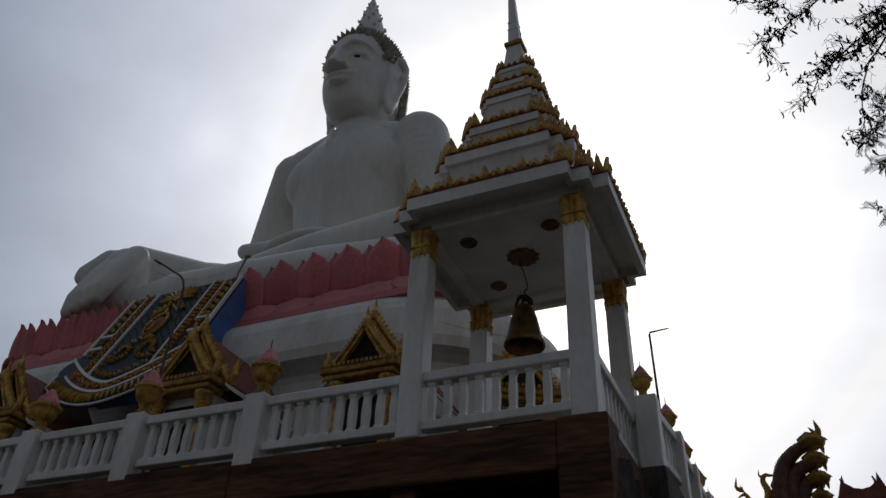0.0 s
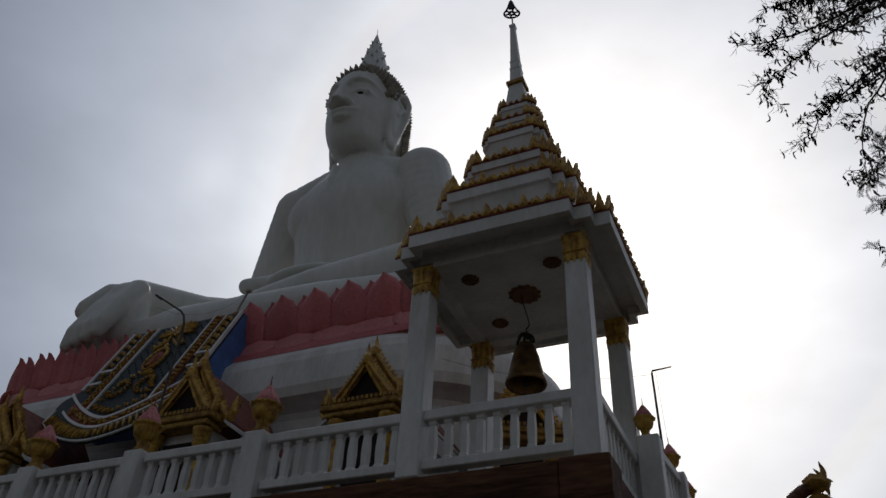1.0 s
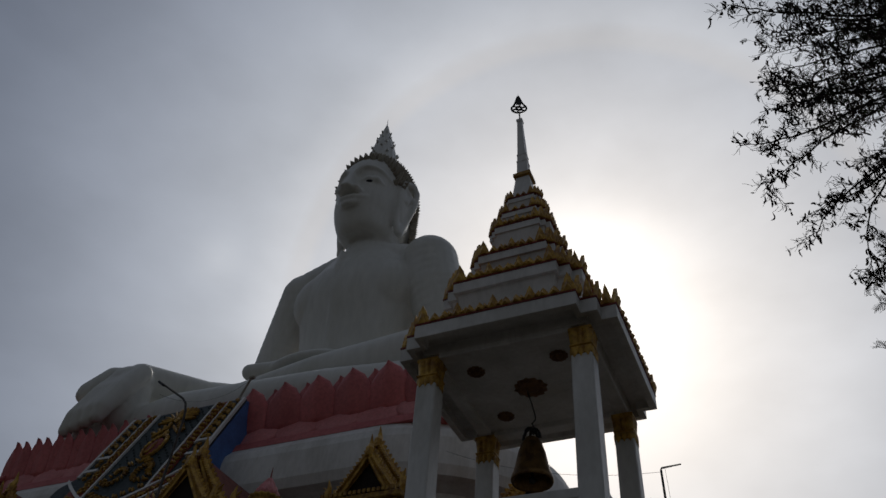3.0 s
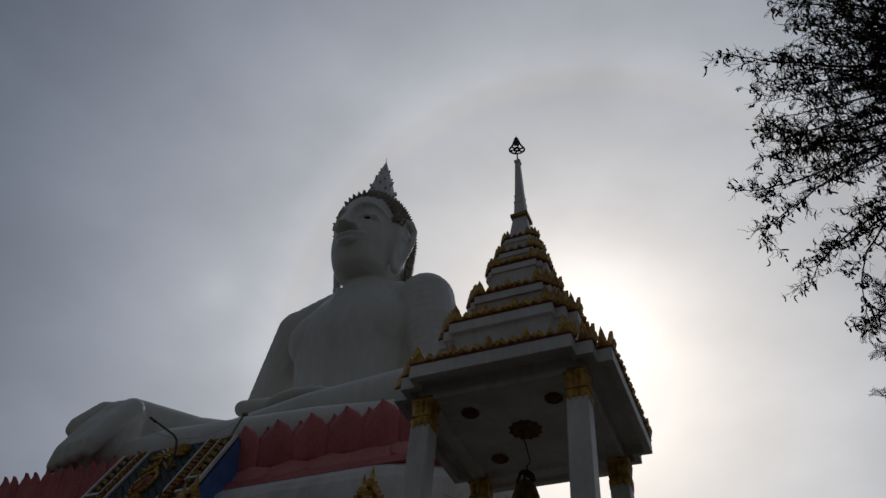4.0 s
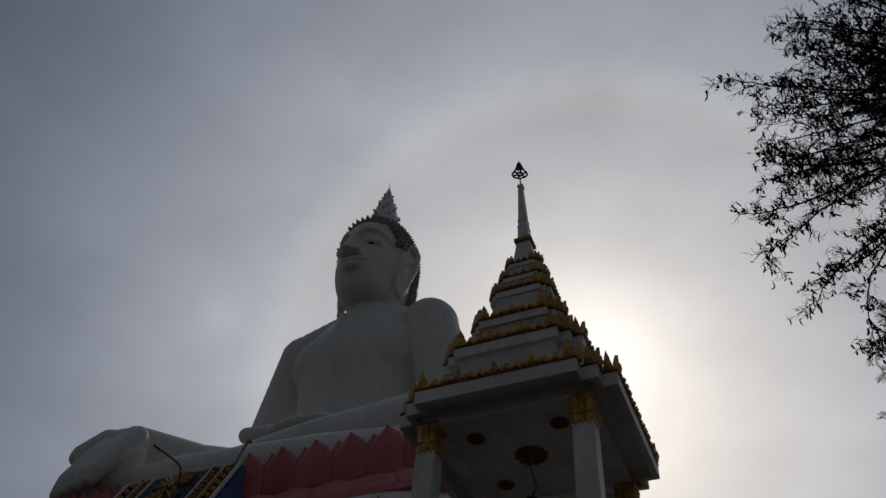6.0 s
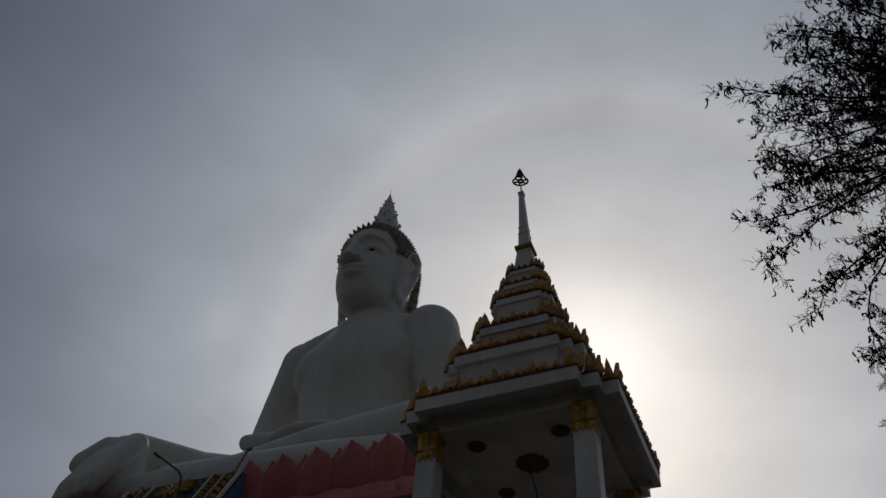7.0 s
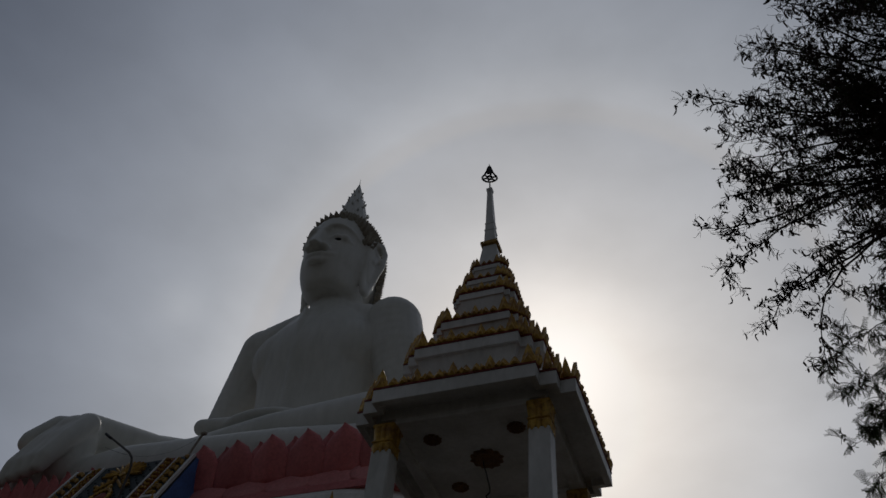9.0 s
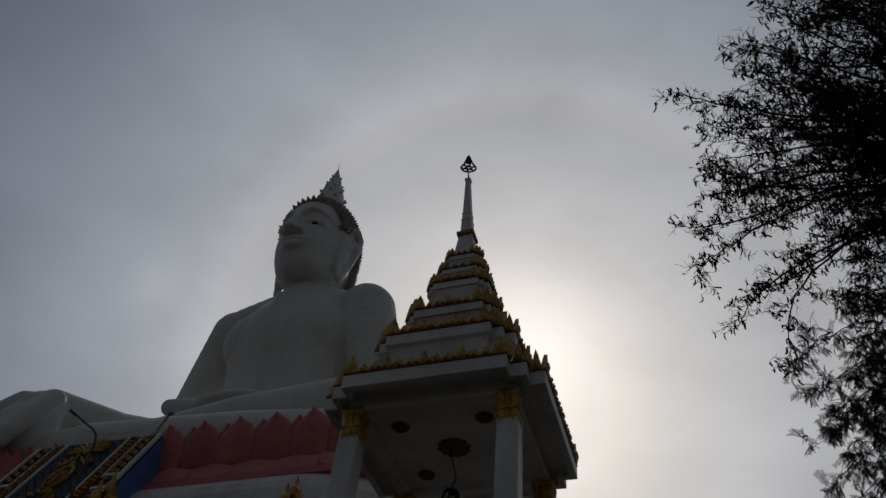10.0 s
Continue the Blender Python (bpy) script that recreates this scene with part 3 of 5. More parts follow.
        ob.matrix_basis = Matrix.Translation((-1.95 - 0.405 * k, -4.52 - 0.03 * (k % 2), 11.6)) @ Matrix.Diagonal((1, 1, 0.97 - 0.05 * (k % 2), 1))
    ringed(up, 7.15, 4.5, 0.7, 11.62, 46, 0.0)
    ringed(inner, 7.05, 4.4, 0.6, 11.6, 46, 0.5)
    ringed(low, 7.2, 4.55, 0.75, 11.8, 40, 0.0)


# ---- the seated statue ----
def build_statue():
    O = Vector((-9.9, 9.5, 0))
    t = bmesh.new()
    bmesh.ops.create_uvsphere(t, u_segments=20, v_segments=12, radius=1)
    t.verts.index_update()
    unit = np.array([v.co[:] for v in t.verts])
    unit_faces = [[v.index for v in f.verts] for f in t.faces]
    t.free()
    V, F, F_mat = [], [], []

    def add(co, fs, mat=0):
        k = sum(len(v) for v in V)
        V.append(np.asarray(co))
        F.extend([[i + k for i in f] for f in fs])
        F_mat.extend([mat] * len(fs))

    def ball(c, r, rx=0.0, ry=0.0, rz=0.0):
        r = r if isinstance(r, tuple) else (r, r, r)
        m = np.array(Euler((radians(rx), radians(ry), radians(rz))).to_matrix())
        add((unit * r) @ m.T + np.array(c), unit_faces)

    def limb(*pr):
        """Chain of (point, radius) joined by tapered tubes with round ends."""
        for (p, r), (q, s) in zip(pr, pr[1:]):
            p, q = Vector(p), Vector(q)
            n = max(2, int((q - p).length / (0.3 * max(r, s))))
            for i in range(n + 1):
                t = i / n
                add(unit * (r + (s - r) * t) + np.array(p + (q - p) * t), unit_faces)
    # lap and legs
    ball((0, -1.0, 13.2), (6.0, 3.6, 0.9))
    limb(((-2.0, 0.2, 13.6), 1.3), ((-4.4, -1.6, 13.8), 1.3), ((-6.2, -2.9, 13.85), 1.28))
    limb(((2.0, 0.2, 13.6), 1.3), ((4.4, -1.6, 13.7), 1.3), ((6.2, -2.9, 13.75), 1.28))
    limb(((-6.2, -3.0, 13.75), 1.15), ((-2.5, -4.3, 13.35), 0.9), ((2.5, -4.4, 13.2), 0.76), ((6.2, -3.0, 13.4), 1.1))
    limb(((-1.3, -3.7, 14.05), 0.62), ((1.5, -3.6, 14.5), 0.7), ((4.4, -3.1, 15.0), 0.82), ((6.0, -2.6, 14.6), 1.05))
    # trunk
    def loft(rows, n=36, k=6):
        """A closed body of oval sections (z, half width, half depth, centre y), smoothed between the rows."""
        pts = smooth_path([(r[0], r[1], r[2]) for r in rows], k)
        ys = smooth_path([(r[0], r[3], 0) for r in rows], k)
        co = [(a.y * math.cos(2 * math.pi * i / n), b.y + a.z * math.sin(2 * math.pi * i / n), a.x) for a, b in zip(pts, ys) for i in range(n)]
        m = len(pts)
        fs = [(j * n + i, j * n + (i + 1) % n, (j + 1) * n + (i + 1) % n, (j + 1) * n + i) for j in range(m - 1) for i in range(n)]
        fs += [tuple(range(n - 1, -1, -1)), tuple((m - 1) * n + i for i in range(n))]
        add(co, fs)
    loft([(13.2, 2.5, 1.7, 0.5), (14.6, 2.5, 1.75, 0.45), (16.0, 2.2, 1.62, 0.3), (17.4, 2.15, 1.6, 0.25), (18.8, 2.25, 1.7, 0.2), (20.2, 2.45, 1.85, 0.12), (21.3, 2.5, 1.75, 0.2), (22.0, 2.3, 1.5, 0.28), (22.6, 1.9, 1.25, 0.3), (23.0, 1.2, 1.0, 0.3)])
    ball((-1.2, -0.6, 20.5), (1.3, 0.85, 1.3))
    ball((1.2, -0.6, 20.5), (1.3, 0.85, 1.3))
    limb(((-0.15, -1.36, 16.4), 0.11), ((-0.15, -1.47, 18.4), 0.11), ((-0.15, -1.64, 20.0), 0.11), ((-0.3, -1.52, 21.4), 0.12), ((-0.6, -1.0, 22.6), 0.12))
    # arms
    limb(((-2.75, 0.3, 21.75), 1.1), ((-3.3, 0.5, 20.3), 0.98), ((-4.1, 0.7, 17.2), 0.82), ((-4.65, -1.6, 16.2), 0.72), ((-5.2, -4.0, 15.6), 0.58))
    limb(((2.78, 0.0, 21.85), 1.1), ((3.13, 0.0, 20.4), 1.05), ((3.9, 0.4, 17.4), 0.88), ((3.7, -1.6, 15.7), 0.66), ((2.0, -2.8, 15.4), 0.44))
    # hand in the lap, over the upturned foot
    ball((0.6, -3.0, 15.55), (1.5, 0.7, 0.34))
    limb(((-0.1, -3.05, 15.58), 0.32), ((-1.5, -3.2, 15.66), 0.27))
    limb(((-0.6, -2.7, 15.05), 0.32), ((-2.7, -2.9, 14.85), 0.28))
    ball((-5.75, -4.45, 13.15), (0.95, 0.75, 0.85))
    # hand over the shin, the fingers side by side and the thumb apart
    ball((-5.05, -4.45, 15.2), (0.62, 0.8, 0.55), rx=35)
    ball((-4.85, -4.5, 14.4), (0.6, 0.62, 1.1), rx=-14)
    for k in range(4):
        limb(((-5.25 + 0.26 * k, -4.65, 15.3), 0.31), ((-5.3 + 0.28 * k, -5.15, 14.4), 0.3), ((-5.52 + 0.34 * k, -5.5, 13.4 + 0.06 * k), 0.27), ((-5.62 + 0.36 * k, -5.54, 12.95 + 0.1 * k), 0.2))
    limb(((-5.2, -4.15, 15.55), 0.4), ((-5.85, -4.5, 15.5), 0.38), ((-6.28, -4.85, 14.85), 0.33), ((-6.33, -4.9, 14.72), 0.28))
    # neck and head
    limb(((0, 0.35, 22.2), 1.45), ((0, 0.3, 23.2), 1.12), ((0, 0.2, 24.6), 1.1))
    limb(((-2.2, 0.3, 21.9), 1.1), ((0, 0.3, 22.5), 1.2), ((2.15, 0.35, 22.05), 0.98))
    loft([(23.4, 0.6, 0.6, -0.75), (23.7, 1.05, 1.1, -0.5), (24.4, 1.3, 1.5, -0.32), (25.0, 1.44, 1.76, -0.17), (25.8, 1.52, 1.88, -0.02), (26.6, 1.54, 1.86, 0.0), (27.3, 1.42, 1.7, 0.04), (27.9, 1.1, 1.25, 0.02), (28.25, 0.5, 0.55, 0.0)])
    ball((0, 0.5, 25.2), (1.4, 1.3, 1.6))
    # wedge of the nose
    add([(-0.1, -2.0, 26.4), (0.1, -2.0, 26.4), (0.2, -1.4, 26.4), (-0.2, -1.4, 26.4), (-0.17, -2.5, 24.95), (0.17, -2.5, 24.95), (0.46, -1.5, 24.85), (-0.46, -1.5, 24.85)],
        [(0, 1, 2, 3), (7, 6, 5, 4), (0, 4, 5, 1), (1, 5, 6, 2), (2, 6, 7, 3), (3, 7, 4, 0)])
    for s in (-1, 1):
        ball((s * 0.34, -2.02, 24.98), (0.2, 0.26, 0.15))
        # brow ridge and lids
        arch = smooth_path([(s * 0.12, -2.0, 26.1), (s * 0.36, -1.95, 26.42), (s * 0.7, -1.76, 26.52), (s * 1.04, -1.42, 26.4), (s * 1.32, -1.0, 26.05)], 3)
        limb(*[(p, 0.11 - 0.004 * i) for i, p in enumerate(arch)])
        ball((s * 0.66, -1.44, 25.8), (0.44, 0.28, 0.25), rz=-s * 22)
        limb(((s * 0.3, -1.86, 25.66), 0.055), ((s * 0.66, -1.78, 25.84), 0.08), ((s * 1.1, -1.34, 25.7), 0.05))
        limb(((s * 0.32, -1.83, 25.56), 0.045), ((s * 0.66, -1.72, 25.48), 0.055), ((s * 1.05, -1.34, 25.58), 0.04))
        # ears with long lobes
        e, b = (1.0, 0.0) if s > 0 else (-0.93, 0.3)
        limb(((e * 1.48, -0.42 + b, 26.5), 0.16), ((e * 1.5, -0.6 + b, 25.6), 0.13), ((e * 1.44, -0.54 + b, 24.6), 0.14), ((e * 1.42, -0.4 + b, 23.65), 0.14))
        limb(((e * 1.5, -0.4 + b, 26.55), 0.14), ((e * 1.72, 0.05 + b, 26.75), 0.15), ((e * 1.82, 0.25 + b, 26.4), 0.14), ((e * 1.8, 0.2 + b, 25.6), 0.13), ((e * 1.66, -0.02 + b, 24.6), 0.14), ((e * 1.47, -0.32 + b, 23.6), 0.17))
        ball((e * 1.6, -0.18 + b, 25.2), (0.09, 0.4, 1.3), rx=6)
        limb(((e * 1.62, -0.3 + b, 26.2), 0.1), ((e * 1.72, -0.05 + b, 25.9), 0.1), ((e * 1.68, -0.3 + b, 25.4), 0.1))
        # lips
        limb(((0, -2.08, 24.56), 0.1), ((s * 0.26, -2.02, 24.6), 0.11), ((s * 0.48, -1.86, 24.68), 0.09), ((s * 0.72, -1.6, 24.86), 0.05))
        limb(((0, -2.0, 24.3), 0.12), ((s * 0.22, -1.94, 24.34), 0.12), ((s * 0.5, -1.72, 24.56), 0.06))
    ball((0, -0.05, 28.1), (0.9, 0.9, 0.5))
    raw = bpy.data.meshes.new("statue_raw")
    raw.from_pydata(np.concatenate(V).tolist(), [], F)
    tmp = new("statue_raw", raw)
    rm = tmp.modifiers.new("remesh", "REMESH")
    rm.mode, rm.voxel_size = "VOXEL", 0.06
    sm = tmp.modifiers.new("smooth", "SMOOTH")
    sm.factor, sm.iterations = 0.5, 4
    bpy.context.view_layer.update()
    me = bpy.data.meshes.new_from_object(tmp.evaluated_get(bpy.context.evaluated_depsgraph_get()))
    bpy.data.objects.remove(tmp)
    V, F, F_mat = [], [], []
    co = np.empty(len(me.vertices) * 3)
    me.vertices.foreach_get("co", co)
    add(co.reshape(-1, 3), [list(p.vertices) for p in me.polygons])
    body_faces = len(F)

    def cone(p, d, r, h, seg, mat):
        """A pointed curl with its foot at p."""
        d = d.normalized()
        u = d.orthogonal().normalized()
        w = d.cross(u)
        ring = [p + (u * math.cos(2 * math.pi * k / seg) + w * math.sin(2 * math.pi * k / seg)) * r for k in range(seg)]
        mid_ring = [p + d * h * 0.45 + (q - p) * 0.75 for q in ring]
        fs = [(k, (k + 1) % seg, seg + (k + 1) % seg, seg + k) for k in range(seg)] + [(seg + k, seg + (k + 1) % seg, 2 * seg) for k in range(seg)]
        add([q[:] for q in ring + mid_ring] + [(p + d * h)[:]], fs, mat)
    # rows of pointed hair curls over the skull
    n = 760
    for i in range(n):
        z = 1 - 2 * (i + 0.5) / n
        a = math.pi * (1 + 5 ** 0.5) * i
        d = Vector((math.sqrt(1 - z * z) * math.cos(a), math.sqrt(1 - z * z) * math.sin(a), z))
        c = Vector((0, 0.0, 26.3))
        p = c + Vector((d.x * 1.56, d.y * 1.86, d.z * 2.08))
        hair = p.z > 27.3 - 0.4 * (p.y + 1.5) if p.y < -1.0 else p.z > 27.1 - 1.6 * (p.y + 1.0)
        if abs(p.x) > 1.1 and p.y > -1.15 and p.z > (26.55 if p.y < -0.95 else 26.0 if p.x > 0 else 26.4):
            hair = True
        if p.y < 0.55 and p.z < (25.95 if p.y < -0.35 else 26.7) and abs(p.x) > 0.9:
            hair = False
        if not hair or p.z < 23.9 or (p.z > 28.1 and math.hypot(p.x, p.y + 0.05) < 0.6):
            continue
        nrm = Vector((d.x / 1.56, d.y / 1.86, d.z / 2.08)).normalized()
        cone(p - nrm * 0.08, nrm + Vector((0, 0, 0.25)), 0.155, 0.38, 7, 1)
    for j in range(9):
        for i in range(15):
            a = radians(20 + 140 * (i + 0.5 * (j % 2)) / 14.5)
            nrm = Vector((math.cos(a), math.sin(a), 0.15)).normalized()
            cone(Vector((1.46 * math.cos(a), 0.35 + 1.35 * math.sin(a), 24.0 + 0.27 * j)), nrm, 0.14, 0.32, 7, 1)
    # flame on the crown, ringed with small points
    prof = [(0.8, 28.0), (0.73, 28.6), (0.65, 29.2), (0.55, 29.7), (0.45, 30.2), (0.33, 30.65), (0.22, 31.1), (0.12, 31.5), (0.03, 31.85), (0.018, 31.9), (0.008, 32.3)]
    seg = 16
    co = [(r * math.cos(2 * math.pi * k / seg), -0.05 + r * math.sin(2 * math.pi * k / seg), z) for r, z in prof for k in range(seg)]
    add(co, [(i * seg + k, i * seg + (k + 1) % seg, (i + 1) * seg + (k + 1) % seg, (i + 1) * seg + k) for i in range(len(prof) - 1) for k in range(seg)])
    for zz, r in ((28.6, 0.76), (29.1, 0.69), (29.6, 0.58), (30.0, 0.48), (30.5, 0.34), (31.0, 0.22)):
        for k in range(7):
            a = 2 * math.pi * (k + zz) / 7
            cone(Vector((r * math.cos(a), -0.05 + r * math.sin(a), zz)), Vector((math.cos(a), math.sin(a), 1.2)), 0.07, 0.15, 6, 0)
    for s in (-1, 1):
        add(unit * (0.2, 0.1, 0.075) + np.array((s * 0.6, -1.7, 25.66)), unit_faces, 2)
    me2 = bpy.data.meshes.new("seated_statue")
    body = np.concatenate(V)
    # the head sits a little to one side, and its flame leans with it
    k = np.clip((body[:, 2] - 22.9) / 1.6, 0, 1)
    body[:, 0] -= 0.15 * k * k * (3 - 2 * k) + 0.045 * np.clip(body[:, 2] - 28.5, 0, 4)
    me2.from_pydata(body.tolist(), [], F)
    for m in (STATUE_WHITE, HAIR, PUPIL):
        me2.materials.append(m)
    me2.polygons.foreach_set("material_index", F_mat)
    me2.polygons.foreach_set("use_smooth", [i < body_faces for i in range(len(F))])
    ob = new("seated_statue", me2)
    ob.location = O
    tagged(ob, "colossal white seated statue with grey pointed curls on a lotus pedestal", "statue")


# ---- sloping apron of inlay below the lap ----
def build_apron():
    AX = -10.62
    ap = thing("inlaid_apron", (AX, 0, 0), "dark inlaid apron with gold ornament and white borders below the lap", "apron panel")
    LEAN = 0.45
    out = Vector((0, -1, LEAN)).normalized()
    down = Vector((0, -LEAN, -1)).normalized()

    def at(x, z, lift=0.0):
        """A point of the slope, x from its middle, at the height z."""
        return Vector((x, 3.6 - LEAN * (12.5 - z), z)) + out * lift

    def hem(x):
        return 8.38 + 0.21 * abs(x) ** 1.88

    def upper_curve(x):
        return 9.07 + 0.43 * abs(x) ** 1.45

    def lower_curve(x):
        return 8.79 + 0.31 * abs(x) ** 1.7

    def half(z):
        k = min(1.0, max(0.0, (10.4 - z) / 0.45))
        return 1.79 + 0.41 * k * k * (3 - 2 * k)

    def slab(x0, x1, z0, z1, lift, thick, nu=2, nv=8):
        """A raised sheet between two edges and two heights; z0 and z1 may follow x."""
        bm = bmesh.new()
        g = []
        for j in range(nv + 1):
            row = []
            for i in range(nu + 1):
                u = i / nu
                a = z0(x0 + (x1 - x0) * u) if callable(z0) else z0
                b = z1(x0 + (x1 - x0) * u) if callable(z1) else z1
                row.append(bm.verts.new(at(x0 + (x1 - x0) * u, a + (b - a) * j / nv, lift)))
            g.append(row)
        for j in range(nv):
            for i in range(nu):
                bm.faces.new((g[j][i], g[j][i + 1], g[j + 1][i + 1], g[j + 1][i]))
        bmesh.ops.recalc_face_normals(bm, faces=bm.faces)
        bmesh.ops.solidify(bm, geom=bm.faces[:], thickness=thick)
        return bm

    # dark ground, flaring to a curved hem
    bm = bmesh.new()
    nu, nv = 32, 40
    front = []
    for j in range(nv + 1):
        row = []
        for i in range(nu + 1):
            u = 2 * i / nu - 1
            z = 12.5 + (hem(u * 2.2) - 12.5) * j / nv
            row.append(at(u * half(z + 0.25 * (1 - abs(u))), z))
        front.append(row)
    g = [[bm.verts.new(p) for p in row] for row in front]
    for j in range(nv):
        for i in range(nu):
            bm.faces.new((g[j][i], g[j][i + 1], g[j + 1][i + 1], g[j + 1][i]))
    bmesh.ops.recalc_face_normals(bm, faces=bm.faces)
    bmesh.ops.solidify(bm, geom=bm.faces[:], thickness=0.08)
    part("panel", bm, INLAY, ap, "dark green inlaid ground")
    # solid blue flanks behind it
    bm = bmesh.new()
    rows = []
    for j in range(0, nv + 1):
        p, q = front[j][0] - out * 0.09, front[j][-1] - out * 0.09
        q, p = Vector((min(q.x, 1.8), q.y, q.z)), Vector((max(p.x, -1.8), p.y, p.z))
        back = 4.4 if q.z > 10.9 else 3.55
        rows.append([p, q, Vector((q.x, max(back, q.y + 0.05), q.z)), Vector((p.x, max(back, p.y + 0.05), p.z))])
    loops(bm, rows)
    part("flank", bm, BLUE, ap, "solid blue painted flank")

    # white borders
    for s in (-1, 1):
        part("border_strip", slab(s * 0.9, s * 0.96, 12.48, upper_curve, 0.05, 0.06), WHITE, ap, "white raised border strip")
        part("border_strip", slab(s * 1.73, s * 1.81, 12.48, 10.28, 0.05, 0.07), WHITE, ap)
        part("border_strip", slab(s * 1.29, s * 1.33, 12.46, 10.85, 0.04, 0.05), WHITE, ap)
        part("border_strip", slab(s * 1.33, s * 1.75, 10.96, 10.88, 0.05, 0.06, 4, 1), WHITE, ap)
        part("border_strip", slab(s * 1.33, s * 1.75, 10.5, 10.42, 0.05, 0.06, 4, 1), WHITE, ap)
        part("border_strip", slab(s * 2.16, s * 2.1, 9.7, 9.3, 0.03, 0.04, 2, 4), WHITE, ap)
        # red ground of the lattice strips
        part("red_strip", slab(s * 0.97, s * 1.27, 12.46, upper_curve, 0.025, 0.03), RED, ap, "dark red ornamental strip")
    part("border_strip", slab(-1.98, 1.98, upper_curve, lambda x: upper_curve(x) - 0.085, 0.06, 0.07, 40, 1), WHITE, ap)
    part("border_strip", slab(-1.72, 1.72, lower_curve, lambda x: lower_curve(x) - 0.07, 0.06, 0.07, 36, 1), WHITE, ap)
    part("border_strip", slab(-2.16, 2.16, lambda x: hem(x) + 0.04, lambda x: hem(x), 0.03, 0.04, 40, 1), WHITE, ap)
    part("red_strip", slab(-1.6, 1.6, lambda x: upper_curve(x) - 0.09, lambda x: lower_curve(x) + 0.01, 0.025, 0.03, 32, 2), RED, ap)

    # gold ornament in relief
    bm = bmesh.new()
    extrude_outline(bm, [(0.5, 0), (0.2, 0.3), (0, 0.5), (-0.2, 0.3), (-0.5, 0), (-0.15, -0.3), (0, -0.5), (0.15, -0.3)], 0.05, ridge=0.03)
    diamond = to_mesh("gold_ornament", bm, GOLD)
    bm = bmesh.new()
    extrude_outline(bm, [(0.0, -0.5), (0.3, -0.25), (0.42, 0.1), (0.25, 0.32), (0.3, 0.5), (0.02, 0.4), (-0.02, 0.12), (0.12, -0.02), (-0.08, -0.2)], 0.05, ridge=0.03)
    curl = to_mesh("gold_ornament", bm, OLD_GOLD)
    bm = bmesh.new()
    extrude_outline(bm, [(0.0, -0.5), (0.16, -0.2), (0.2, 0.1), (0.12, 0.36), (0, 0.5), (-0.12, 0.36), (-0.2, 0.1), (-0.16, -0.2)], 0.05, ridge=0.04)
    blade = to_mesh("gold_ornament", bm, GOLD)
    face = Matrix((Vector((1, 0, 0)), -out, -down)).transposed().to_4x4()

    def orn(x, z, w, h, ang=0.0, me=diamond, lift=0.045):
        o = new("gold_ornament", me)
        o.parent = ap
        o.matrix_basis = Matrix.Translation(at(x, z, lift)) @ face @ Matrix.Rotation(ang, 4, "Y") @ Matrix.Diagonal((w, 1, h, 1))
    rng = random.Random(8)
    for s in (-1, 1):
        # lattice of the red strips
        z = 12.4
        i = 0
        while z > upper_curve(1.12) + 0.12:
            orn(s * 1.04, z, 0.12, 0.13, 0.7 * (-1) ** i, curl)
            orn(s * 1.2, z - 0.06, 0.12, 0.13, -0.7 * (-1) ** i, curl)
            orn(s * 1.12, z - 0.03, 0.1, 0.08, 0.2 * (-1) ** i)
            z -= 0.135
            i += 1
        # running scroll of the outer strips
        for i in range(12):
            z = 12.36 - i * 0.118
            orn(s * (1.53 + 0.07 * (-1) ** i), z, 0.24, 0.18, s * (0.9 if i % 2 else -0.9), curl)
            orn(s * (1.53 - 0.09 * (-1) ** i), z - 0.05, 0.1, 0.13, 0.5 * s, blade)
        for z in (10.76, 10.62, 10.3, 10.16):
            orn(s * 1.5, z, 0.24, 0.1, 0.3 * s, curl)
        # scroll of the lower band
        for i in range(11):
            x = s * (0.07 + 0.14 * i)
            z = (upper_curve(x) + lower_curve(x)) / 2 - 0.04
            orn(x, z + 0.04 * (-1) ** i, 0.17, 0.15, s * (0.5 + i), curl)
            orn(x + 0.06, z - 0.03 * (-1) ** i, 0.1, 0.1, s * 0.4)
        # leaf fringe above the hem, leaning outwards
        for i in range(14):
            x = s * (0.07 + 0.14 * i)
            top = min(lower_curve(x) - 0.1, hem(x) + 0.42)
            orn(x + s * 0.02, (top + hem(x)) / 2 + 0.03, 0.15, 0.8 * (top - hem(x)), -s * (0.15 + 0.05 * i), blade)
    # sunburst
    for k in range(13):
        a = radians(-96 + 16 * k)
        orn(0.36 * math.sin(a), 12.02 + 0.27 * math.cos(a), 0.17, 0.5, a, blade)
    orn(0.0, 12.0, 0.22, 0.22)
    for s in (-1, 1):
        for i in range(4):
            orn(s * (0.16 + 0.1 * i), 11.86 - 0.1 * i, 0.22, 0.2, s * (0.4 + 0.3 * i), curl)
            orn(s * (0.1 + 0.08 * i), 11.7 - 0.07 * i, 0.14, 0.22, -s * 0.5, blade)
    # arched frame with a red hollow
    bm = bmesh.new()
    lathe(bm, [(0.24, 0.0), (0.22, 0.05), (0.1, 0.07)], 14)
    m = Matrix.Translation(at(0, 11.0, 0.01)) @ face @ Matrix.Rotation(radians(90), 4, "X") @ Matrix.Diagonal((0.9, 1.5, 1, 1))
    bm.transform(m)
    part("medallion", bm, RED, ap, "dark red oval medallion")
    for i in range(18):
        a = i / 18 * math.tau
        orn(0.27 * math.cos(a), 11.02 + 0.4 * math.sin(a), 0.12, 0.2, -a, blade if math.sin(a) < 0.3 else diamond)
    orn(0, 11.5, 0.3, 0.26, 0, blade)
